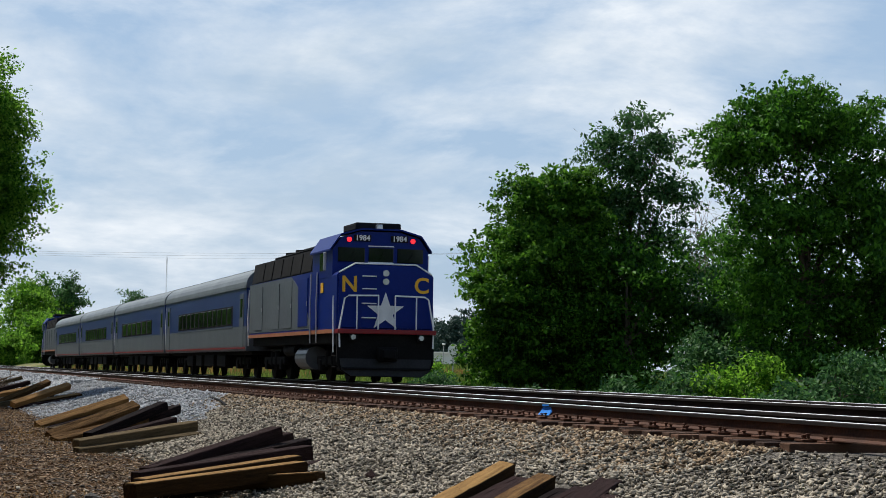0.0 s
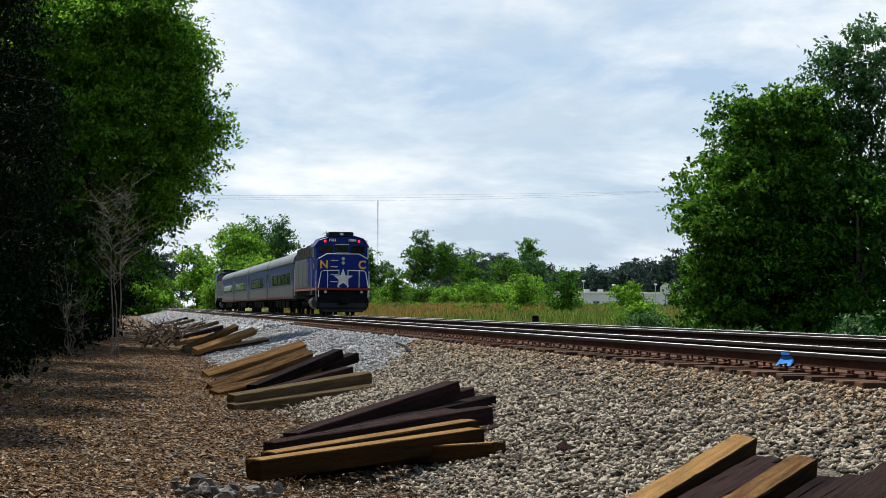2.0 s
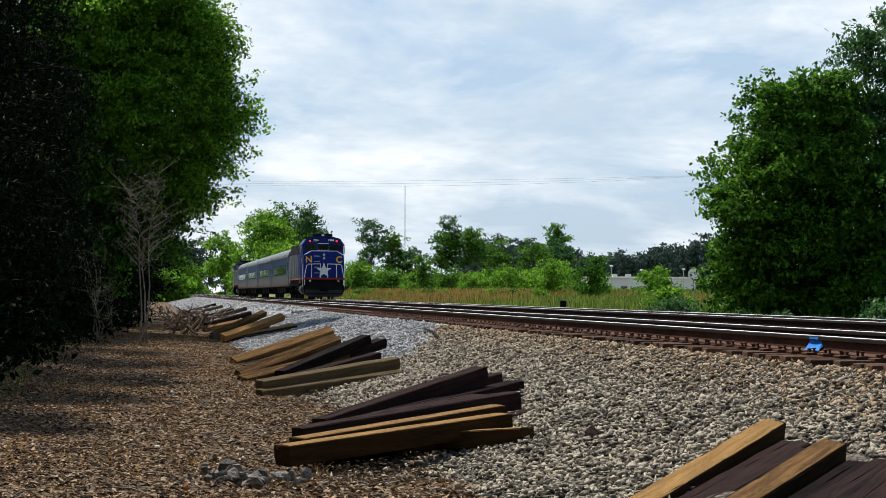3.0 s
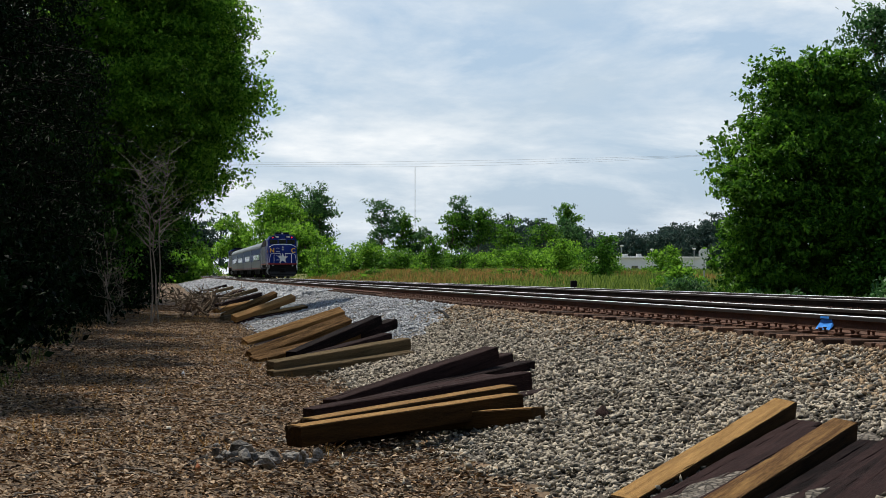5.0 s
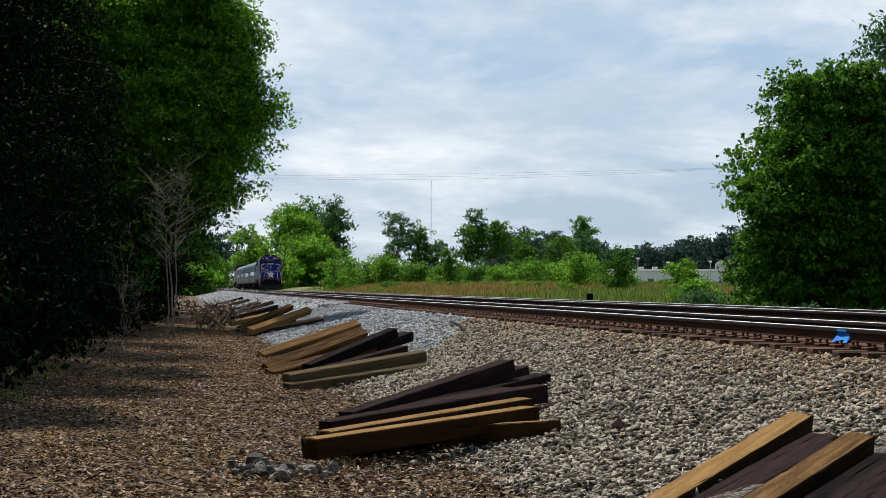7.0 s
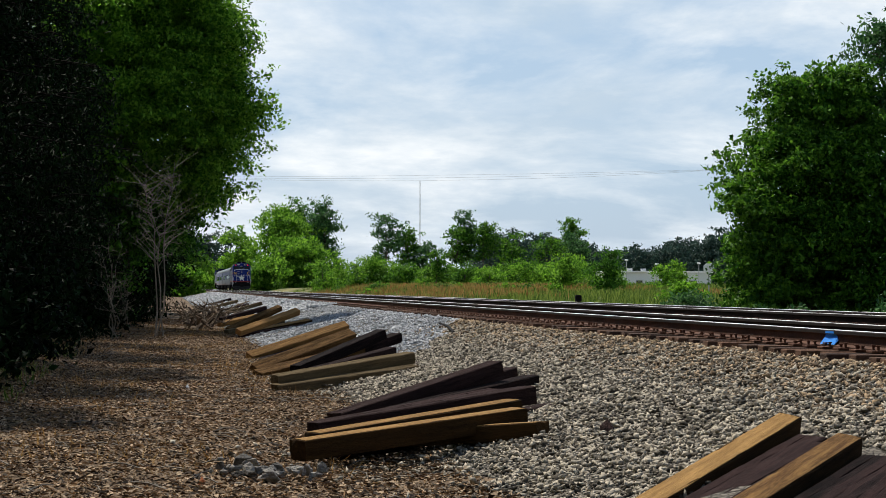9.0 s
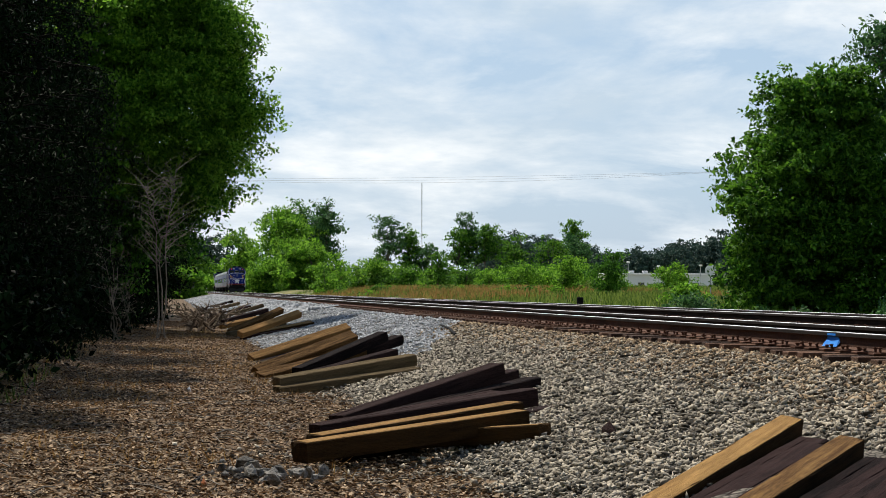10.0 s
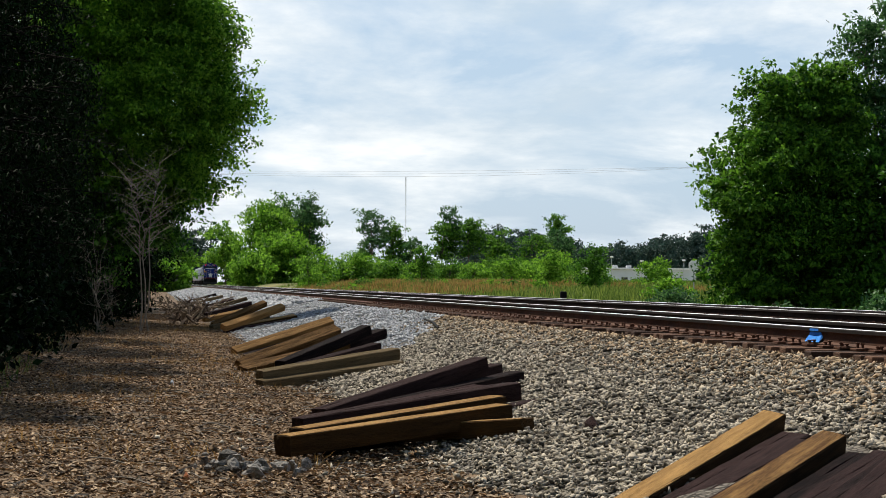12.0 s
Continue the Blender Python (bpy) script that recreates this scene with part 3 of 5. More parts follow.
# ---- the wood on the near side ----
wood = "trees of the wood beside the dirt track"
over = [(2.0, 0, 10.3, 1.8, 2.2, 1.7), (0.9, 0, 12.2, 2.0, 2.4, 1.6), (2.9, 0.3, 8.4, 0.95, 1.5, 0.9), (2.5, 0, 7.0, 1.0, 1.6, 1.0), (1.7, -0.2, 5.6, 1.2, 1.8, 1.1), (0.9, 0, 3.8, 1.2, 1.8, 1.2),
        (0.2, -0.5, 8.2, 2.5, 2.4, 2.2), (-1.4, 0, 11.2, 2.3, 2.5, 2.0), (-2.2, -0.3, 7.2, 2.6, 2.4, 2.4), (-0.5, -0.2, 4.8, 1.9, 2.2, 1.8), (0.0, 0, 2.2, 1.2, 1.8, 1.1), (-2.6, 0, 3.4, 2.3, 2.2, 2.2)]
# one crown in two leaf colours: sunlight painted above, shade painted below
broadleaf_tree(-3.0, 70, 13.0, [(x + 2.3, y, z, *r) for x, y, z, *r in slim(over, 0.94) if z > 5.0], 5000, 36, 0.16, M_LEAF_BRIGHT, "tall broadleaf tree leaning over the dirt track", 21, trunk=0.28, group=wood, spread_=0.26)
broadleaf_tree(-2.9, 72, 8.0, [(x + 2.3, y, z, *r) for x, y, z, *r in slim(over, 0.94) if 3.0 < z < 6.0], 900, 30, 0.17, M_LEAF, "low lobes of the leaning tree, darker green for shade", 23, trunk=0.16, group=wood, spread_=0.28)
for i, (x, y, h, w, low) in enumerate([(-4.8, 80, 13, 8, 0.12), (-4.4, 92, 12, 7, 0.12), (-8.0, 64, 13, 8, 0.02), (-4.6, 112, 12, 7, 0.1), (-5.0, 105, 14, 9, 0.02), (-7.5, 72, 13, 9, 0.05), (-5.2, 150, 12, 8, 0.1), (-5.0, 200, 14, 11, 0.02), (-9, 50, 12, 9, 0.02), (-8, 38, 12, 8, 0.02), (-4.2, 86, 6, 4.0, 0.02), (-4.4, 76, 5.6, 4.0, 0.02), (-4.0, 99, 6.5, 4.2, 0.02), (-4.6, 125, 7, 5.0, 0.02)]):
    tree_at(x, y, h, w, 12, 9500, 0.27 if y < 90 else 0.36, M_LEAF, "dense dark green tree in the wood", 140 + i, low=low, trunk=0.22, group=wood, spread_=0.45)


def cedar(x, y, height, width, label, seed, sprays=15000):
    """A dark conifer: drooping sprays on many limbs round a straight trunk."""
    t = empty("cedar_tree", Matrix.Translation((x, y, ground_height(x, y) - 0.05)), label, "tree", "cedars at the edge of the wood")
    rng_ = random.Random(seed)
    bm = bmesh.new()
    rod([(0, 0, 0), (0.05, 0, height * 0.5), (0, 0, height)], 0.2, 0.03, 8, bm)
    tips = []
    for i in range(120):
        h = height * (0.04 + 0.95 * i / 120)
        a = i * 2.4 + rng_.uniform(-0.3, 0.3)
        r = width / 2 * (1 - 0.5 * (h / height) ** 2) * min(1.0, 0.55 + 0.14 * h) * rng_.uniform(0.55, 1.12)
        e = Vector((math.cos(a) * r, math.sin(a) * r, h + 0.05 * r - 0.1))
        rod([(0, 0, h), (e.x * 0.5, e.y * 0.5, h + 0.15), e], 0.03, 0.008, 4, bm)
        tips.append((Vector((0, 0, h)), e))
    part("trunk", bm, M_BARK_DARK, t, "bark-covered trunk and limbs")
    g = np.random.default_rng(seed)
    k = g.integers(0, len(tips), sprays)
    f = 0.2 + 0.84 * g.random(sprays)[:, None] ** 0.6
    A, B = np.array([tuple(p[0]) for p in tips]), np.array([tuple(p[1]) for p in tips])
    pts = A[k] + (B[k] - A[k]) * f + g.normal(size=(sprays, 3)) * np.array([0.17, 0.17, 0.11])
    pts[:, 2] -= (f[:, 0] - 0.4).clip(0) * 0.3
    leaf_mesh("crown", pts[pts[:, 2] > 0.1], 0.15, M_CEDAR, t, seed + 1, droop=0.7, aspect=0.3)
    return t


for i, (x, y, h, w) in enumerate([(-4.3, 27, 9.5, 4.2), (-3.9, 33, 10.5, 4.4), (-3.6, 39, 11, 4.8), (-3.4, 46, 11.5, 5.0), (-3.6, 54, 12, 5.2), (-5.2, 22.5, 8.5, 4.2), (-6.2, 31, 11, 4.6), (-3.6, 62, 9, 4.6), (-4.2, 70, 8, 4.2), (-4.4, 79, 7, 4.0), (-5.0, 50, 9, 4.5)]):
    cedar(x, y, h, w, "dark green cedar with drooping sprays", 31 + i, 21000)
bare_tree(-0.25, 60, 5.8, 3.2, "leafless grey sapling at the edge of the wood", 24, M_DEADWOOD, stems=3, twigs=78, thick=0.9, lift=2.6)
bare_tree(-1.5, 56, 3.4, 2.2, "leafless grey sapling at the edge of the wood", 25, M_DEADWOOD, stems=4, twigs=32, thick=0.8)
bare_tree(-1.5, 72, 4.0, 2.4, "leafless grey sapling at the edge of the wood", 26, M_DEADWOOD, stems=4, twigs=36, thick=0.9)

# near-black undergrowth stands for the shade under the wood
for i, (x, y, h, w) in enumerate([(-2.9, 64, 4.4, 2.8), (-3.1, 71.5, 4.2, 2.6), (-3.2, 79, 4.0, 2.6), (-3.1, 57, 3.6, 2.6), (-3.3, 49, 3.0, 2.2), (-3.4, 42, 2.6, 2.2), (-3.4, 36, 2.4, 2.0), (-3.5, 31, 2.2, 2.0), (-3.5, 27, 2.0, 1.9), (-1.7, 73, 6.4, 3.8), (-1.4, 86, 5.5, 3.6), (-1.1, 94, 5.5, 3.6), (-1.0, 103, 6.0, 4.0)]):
    tree_at(x, y, h, w, 8, 9000, 0.15, M_CEDAR, "undergrowth at the edge of the wood, near black for shade", 150 + i, low=0.03, trunk=0.06, group="undergrowth at the edge of the wood", name="shrub", spread_=0.24)

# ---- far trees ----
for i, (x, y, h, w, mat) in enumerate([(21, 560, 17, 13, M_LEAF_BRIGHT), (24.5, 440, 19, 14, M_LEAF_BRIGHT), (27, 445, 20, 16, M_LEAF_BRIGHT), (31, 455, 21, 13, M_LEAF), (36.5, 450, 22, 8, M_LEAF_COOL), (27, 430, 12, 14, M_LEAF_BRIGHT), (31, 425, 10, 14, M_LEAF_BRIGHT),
                                       (21.5, 415, 8, 9, M_LEAF_BRIGHT), (6, 640, 24, 24, M_LEAF_HAZE), (14, 640, 22, 26, M_LEAF_HAZE), (10, 600, 12, 16, M_LEAF_BRIGHT), (2.4, 330, 5, 4, M_LEAF_BRIGHT), (-7, 300, 16, 13, M_LEAF), (-7, 400, 18, 15, M_LEAF)]):
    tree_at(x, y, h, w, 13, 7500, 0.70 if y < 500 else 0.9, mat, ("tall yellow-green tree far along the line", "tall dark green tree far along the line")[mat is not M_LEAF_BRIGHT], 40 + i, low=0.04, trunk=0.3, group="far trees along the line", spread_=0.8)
for i, (x, y, h, w) in enumerate([(33.0, 290, 11.5, 6.0), (36.8, 292, 9.5, 4.2), (43.5, 290, 10, 4.6), (45.6, 292, 12.2, 3.4), (47.5, 288, 10.5, 4.5), (61.8, 290, 11.2, 3.0), (60, 280, 8.5, 5), (57, 285, 8, 6), (52.5, 290, 9, 6), (39.5, 290, 7.5, 6)]):
    crown = slim(random_lobes(h, w, 8, 60 + i, 0.45 if i < 6 else 0.15), 0.74 if i < 6 else 0.9)
    broadleaf_tree(x, y, h, crown, 120, 26, 0.40, M_LEAF_SUN if i % 3 else M_LEAF_COOL, "slender tree standing above the shrubs", 60 + i, trunk=0.13, group="slender trees over the meadow", spread_=0.42, twigs=4)
rng = random.Random(5)
for i in range(44):
    px_ = 22 + 38 * i / 43 + rng.uniform(-0.6, 0.6)
    tree_at(px_, rng.uniform(245, 285), rng.uniform(2.4, 4.8), rng.uniform(3.6, 6.4), 7, 2300, 0.34, (M_LEAF_BRIGHT, M_LEAF_SUN, M_LEAF_BRIGHT, M_LEAF_BRIGHT, M_LEAF_SUN)[i % 5], "rounded green shrub at the edge of the meadow", 80 + i, low=0.05, trunk=0.08, group="shrubs along the meadow", spread_=0.4, name="shrub")
for i, (x, y, h, w) in enumerate([(39.6, 190, 4.2, 2.8), (40.7, 176, 4.2, 2.4), (53.1, 200, 3.4, 3.8), (44, 190, 2.2, 5), (33, 120, 1.3, 3.0)]):
    tree_at(x, y, h, w, 7, 4000, 0.26, M_LEAF_BRIGHT if i != 1 else M_LEAF, "lone rounded green shrub in the meadow", 120 + i, low=0.05, trunk=0.06, group="shrubs along the meadow", spread_=0.3, name="shrub")

for i in range(22):
    y = rng.uniform(175, 248)
    tree_at(y * math.tan(radians(5.0 + 10.0 * ((i * 0.618) % 1.0))), y, rng.uniform(0.7, 1.5), rng.uniform(1.6, 3.6), 5, 900, 0.22, (M_LEAF_SUN, M_GRASS, M_LEAF_BRIGHT)[i % 3], "low green weed clump in the meadow", 300 + i, low=0.05, trunk=0.03, group="weed clumps in the meadow", spread_=0.25, name="shrub")


def wood_belt(name, spots, clumps, label, seed, leaf=0.9):
    """A belt of woodland that closes the place, one uncountable mass."""
    lobes = []
    rng_ = random.Random(seed)
    for x, y, h in spots:
        for k in range(5):
            s = rng_.uniform(2.2, 3.2)
            lobes.append((x + rng_.uniform(-2, 2), y + rng_.uniform(-2, 2), 1.5 + (h - 3) * k / 4, s, s, s * 0.9))
    ob = leaf_mesh(name, crown_points(lobes, clumps, 14, 0.7, seed), leaf, M_LEAF, None, seed + 1)
    return tagged(ob, label, "woods", kind="stuff")


wood_belt("woods_along_the_line", [(-8.5 + 2 * math.sin(y), y, 13) for y in range(112, 470, 9)], 3600, "dense green wood along the dirt track", 171, 1.1)
# unseen wood added behind the viewpoint, to darken faces turned towards it
wood_belt("woods_behind", [(x, -15 - 4 * math.cos(x * 0.15), 12) for x in range(-30, 34, 5)] + [(-14 - 3 * math.sin(y), y, 12) for y in range(-12, 36, 6)], 2400, "unseen green wood added behind the viewpoint to block sky light", 181, 1.1)


def far_wood():
    """The dark wood on the skyline, one uncountable mass."""
    g = np.random.default_rng(7)
    lobes = []
    for i in range(80):
        x = 116 + 129 * i / 79
        y = 700 + g.uniform(-30, 60)
        h = 19 + 2.0 * math.sin(i * 0.55) + 3 * g.random() - 4.5 * math.exp(-((x - 175) / 22) ** 2)
        lobes.append((x, y, h * 0.55, 6 + 2.5 * g.random(), 7, h * 0.45))
    for x, h in ((203, 24), (208, 24.5), (213, 23)):
        lobes.append((x, 690, h * 0.6, 8, 8, h * 0.4))
    ob = leaf_mesh("far_woods", crown_points(lobes, 14000, 16, 0.8, 8), 1.0, M_LEAF_HAZE, None, 9)
    return tagged(ob, "dark green wood on the skyline, tinted bluish for haze", "woods", kind="stuff")


far_wood()


# ---- grass ----
def blades(name, count, area, height, mat, label, seed, lean=0.25, width=0.03, patch=0.08, limit=0.0):
    """Upright grass blades over a rectangle (x0, x1, y0, y1), thick in some patches and thin in others."""
    g = np.random.default_rng(seed)
    x, y = g.uniform(area[0], area[1], count), g.uniform(area[2], area[3], count)
    keep = np.array([noise.noise(Vector((a * patch, b * patch * 0.5, seed))) > limit for a, b in zip(x, y)])
    x, y = x[keep], y[keep]
    n = len(x)
    z = np.array([ground_height(a, b) for a, b in zip(x, y)])
    h = height * g.uniform(0.5, 1.25, n)
    root = np.stack([x, y, z - 0.03], 1)
    tip = root + np.stack([g.normal(0, lean, n) * h, g.normal(0, lean, n) * h, h], 1)
    a = g.uniform(0, math.pi, n)
    side = np.stack([np.cos(a), np.sin(a), np.zeros(n)], 1) * width * g.uniform(0.6, 1.4, n)[:, None]
    verts = np.stack([root - side, root + side, root * 0.45 + tip * 0.55 + side * 0.7, tip, root * 0.45 + tip * 0.55 - side * 0.7], 1).reshape(-1, 3)
    k = np.arange(n) * 5
    faces = np.stack([k, k + 1, k + 2, k + 4], 1).tolist() + np.stack([k + 4, k + 2, k + 3], 1).tolist()
    return tagged(raw(name, verts.tolist(), faces, mat), label, "grass", kind="stuff")


blades("meadow_grass", 80000, (16.8, 75, 100, 320), 0.62, M_GRASS, "tall green meadow grass beyond the tracks", 3, width=0.04, limit=-0.35)
blades("russet_grass", 22000, (17.0, 48, 150, 262), 0.70, M_GRASS_DRY, "tall dry russet grass in the meadow", 4, width=0.04, patch=0.04, limit=-0.22)
blades("verge_grass", 9000, (16.6, 26, 30, 120), 0.45, M_GRASS, "green verge grass beside the far rails", 6, width=0.02, limit=-0.3)
blades("dry_stubble", 30000, (-3.0, 2.5, 7, 70), 0.06, M_GRASS_DRY, "short dry brown stubble on the dirt", 10, lean=0.7, width=0.004, patch=0.4, limit=-0.15)
blades("dry_weeds", 5200, (-2.6, 2.2, 16, 80), 0.16, M_GRASS_DRY, "dry brown weeds on the dirt track", 8, lean=0.5, width=0.006, patch=0.5, limit=0.02)
blades("edge_weeds", 1300, (-3.6, -2.0, 24, 60), 0.24, M_GRASS, "green weeds along the edge of the wood", 9, lean=0.4, width=0.009, patch=0.3, limit=0.05)


def litter(name, count, area, size, mat, label, seed, power=1.0, slender=0.5):
    """Dead leaves and chips lying flat on the dirt."""
    g = np.random.default_rng(seed)
    x = g.uniform(area[0], area[1], count)
    y = area[2] + (area[3] - area[2]) * g.random(count) ** power
    c = np.array([(a, b, max(ground_height(a, b), bed_surface(a, b) if a > 2 else -9) + 0.008 + 0.02 * g.random()) for a, b in zip(x, y)])
    n = len(c)
    ang = g.uniform(0, math.tau, n)
    d = np.stack([np.cos(ang), np.sin(ang), g.normal(0, 0.22, n)], 1)
    u = np.stack([-np.sin(ang), np.cos(ang), g.normal(0, 0.3, n)], 1)
    s = (size * g.uniform(0.5, 1.6, n))[:, None]
    q = np.stack([c - d * s, c - u * s * slender + np.array([0, 0, 0.008]), c + d * s, c + u * s * slender + np.array([0, 0, 0.012])], 1).reshape(-1, 3)
    k = np.arange(n) * 4
    return tagged(raw(name, q.tolist(), np.concatenate([np.stack([k, k + 1, k + 2], 1), np.stack([k, k + 2, k + 3], 1)]).tolist(), mat), label, "leaf litter", kind="stuff")


litter("leaf_litter", 90000, (-3.2, 2.6, 7, 60), 0.024, M_LITTER, "brown dead leaves and chips on dirt", 12, power=1.7)


litter("pine_straw", 42000, (-3.2, 2.5, 7, 95), 0.042, M_STRAW, "russet needles and straw on the dirt", 13, power=1.3, slender=0.13)


def twigs_on_ground(name, count, area, length, mat, label, seed):
    rng_ = random.Random(seed)
    bm = bmesh.new()
    for _ in range(count):
        x, y, a, l = rng_.uniform(area[0], area[1]), rng_.uniform(area[2], area[3]), rng_.uniform(0, math.tau), length * rng_.uniform(0.4, 1.3)
        z = max(ground_height(x, y), bed_surface(x, y) if x > 2 else -9) + 0.015
        d = Vector((math.cos(a), math.sin(a), rng_.uniform(-0.05, 0.2)))
        p = Vector((x, y, z))
        rod([p, p + d * l * 0.5 + Vector((0, 0, 0.02)), p + d * l], 0.008, 0.004, 4, bm)
    return tagged(mesh_object(name, bm, mat), label, "twigs", kind="stuff")


twigs_on_ground("fallen_twigs", 700, (-3.0, 2.4, 9, 50), 0.3, M_DEADWOOD, "pale fallen twigs on the dirt", 14)


def branch_pile(x, y, reach, count, label, seed):
    """A heap of dead branches."""
    t = empty("branch_pile", Matrix.Translation((x, y, max(ground_height(x, y), bed_surface(x, y)))), label, "dead branches", "heaps of dead branches")
    rng_ = random.Random(seed)
    for _ in range(count):
        bm = bmesh.new()
        a, l = rng_.uniform(0, math.tau), reach * rng_.uniform(0.4, 1.0)
        p = Vector((rng_.uniform(-0.5, 0.5) * reach, rng_.uniform(-1, 1) * reach, rng_.uniform(0.0, 0.35)))
        q = p + Vector((math.cos(a) * l, math.sin(a) * l, rng_.uniform(0.0, 0.75)))
        m_ = p.lerp(q, 0.5) + Vector((rng_.uniform(-0.15, 0.15), 0.1, rng_.uniform(0.05, 0.3)))
        rod([p, m_, q], 0.055, 0.018, 6, bm)
        for _ in range(3):
            o = m_.lerp(q, rng_.random())
            rod([o, o + Vector((rng_.uniform(-0.5, 0.5), rng_.uniform(-0.5, 0.5), rng_.uniform(0.0, 0.45)))], 0.022, 0.008, 4, bm)
        part("branch", bm, M_BRANCH, t)
    return t


branch_pile(1.95, 87, 1.7, 44, "heap of dead grey branches beside the ties", 3)
branch_pile(1.2, 74, 1.1, 20, "heap of dead grey branches beside the ties", 4)


# ---- piles of ties ----
def tie(a, b, mat, label, width=0.23, depth=0.18, seed=0, group="discarded wooden ties", roll=0.0):
    """A squared timber whose top runs from a to b, with worn edges and split ends."""
    a, b = Vector(a), Vector(b)
    d = (b - a).normalized()
    side = d.cross(Vector((0, 0, 1))).normalized()
    rng_ = random.Random(seed)
    bm = bmesh.new()
    n, L = 12, (b - a).length
    ring = [(-1, -1), (-0.9, -1.06), (0.9, -1.06), (1, -1), (1.03, 0), (1, 0.9), (0.88, 1), (0.3, 0.97), (0.26, 0.90), (0.2, 0.98), (-0.5, 1), (-0.88, 1), (-1, 0.9), (-1.03, 0)]
    rows_ = []
    for i in range(n + 1):
        f = i / n
        rows_.append([bm.verts.new((L * f + (rng_.uniform(-0.014, 0.014) if i in (0, n) else 0), u * width / 2 + rng_.uniform(-0.004, 0.004), (v - 1) * depth / 2 + rng_.uniform(-0.004, 0.004))) for u, v in ring])
    for A, B in zip(rows_, rows_[1:]):
        for k in range(len(ring)):
            bm.faces.new((A[k], A[(k + 1) % len(ring)], B[(k + 1) % len(ring)], B[k]))
    bm.faces.new(rows_[0][::-1])
    bm.faces.new(rows_[-1])
    bmesh.ops.recalc_face_normals(bm, faces=bm.faces[:])
    ob = empty("wooden_tie", Matrix(), label, "railway tie", group)
    part("timber", bm, M_TIE_SHADED if mat is M_TIE_TAN else mat, ob)
    # a lighter lid paints the sunlit top, over a body darkened as shade
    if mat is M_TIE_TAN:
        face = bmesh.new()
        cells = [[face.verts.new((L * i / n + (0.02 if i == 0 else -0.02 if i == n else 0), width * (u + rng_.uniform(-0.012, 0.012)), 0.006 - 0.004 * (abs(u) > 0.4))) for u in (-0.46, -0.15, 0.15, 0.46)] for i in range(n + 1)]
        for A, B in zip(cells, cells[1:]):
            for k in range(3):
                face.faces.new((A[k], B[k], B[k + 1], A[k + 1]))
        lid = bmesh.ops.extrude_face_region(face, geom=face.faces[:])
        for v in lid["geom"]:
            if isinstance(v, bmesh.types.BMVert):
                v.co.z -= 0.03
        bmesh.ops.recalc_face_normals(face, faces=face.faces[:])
        part("bleached_face", face, mat, ob, "upper face painted lighter as if sunlit")
    up_ = side.cross(d)
    ob.matrix_world = Matrix(((d.x, -side.x, up_.x, a.x), (d.y, -side.y, up_.y, a.y), (d.z, -side.z, up_.z, a.z), (0, 0, 0, 1))) @ Matrix.Rotation(radians(roll), 4, "X")
    return ob


ORANGE = (M_TIE_ORANGE, "orange-brown weathered wooden railway tie lying in a pile")
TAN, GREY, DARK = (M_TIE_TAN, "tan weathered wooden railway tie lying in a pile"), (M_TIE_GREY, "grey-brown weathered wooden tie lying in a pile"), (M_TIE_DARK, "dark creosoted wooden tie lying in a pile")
PILES = [
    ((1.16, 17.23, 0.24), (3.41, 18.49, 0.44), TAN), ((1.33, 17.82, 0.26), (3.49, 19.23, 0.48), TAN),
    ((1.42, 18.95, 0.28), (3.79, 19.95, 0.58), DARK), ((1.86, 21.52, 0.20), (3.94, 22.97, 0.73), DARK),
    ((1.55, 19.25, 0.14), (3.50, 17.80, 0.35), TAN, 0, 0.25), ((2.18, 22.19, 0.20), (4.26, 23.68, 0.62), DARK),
    ((2.50, 21.49, 0.26), (4.43, 23.18, 0.55), DARK), ((1.45, 18.3, 0.14), (3.6, 19.75, 0.30), DARK),
    ((1.7, 20.4, 0.2), (3.75, 21.9, 0.45), DARK), ((2.0, 19.3, 0.14), (4.2, 20.6, 0.36), DARK),
    ((1.9, 22.3, 0.1), (3.9, 23.9, 0.50), DARK),
]
PILES += [
    ((1.76, 41.46, 0.18), (3.96, 42.66, 0.83), ORANGE, 30), ((1.62, 35.63, 0.15), (3.57, 37.21, 0.77), ORANGE, 32),
    ((2.26, 34.3, 0.22), (4.00, 36.12, 0.83), DARK), ((1.67, 30.12, 0.24), (3.96, 31.30, 0.56), GREY, 6),
    ((1.66, 29.92, 0.10), (4.01, 30.97, 0.36), GREY, 6), ((2.62, 35.16, 0.25), (4.40, 36.98, 0.74), DARK),
    ((1.72, 35.9, 0.10), (3.6, 37.7, 0.55), DARK), ((1.9, 31.2, 0.08), (3.9, 32.6, 0.30), DARK),
    ((1.6, 34.2, 0.12), (3.6, 35.8, 0.52), ORANGE, 20), ((1.9, 38.9, 0.16), (3.9, 40.5, 0.58), GREY),
    ((2.2, 33.6, 0.12), (4.1, 35.3, 0.52), DARK), ((1.8, 41.2, 0.05), (3.9, 42.7, 0.6), DARK),
]
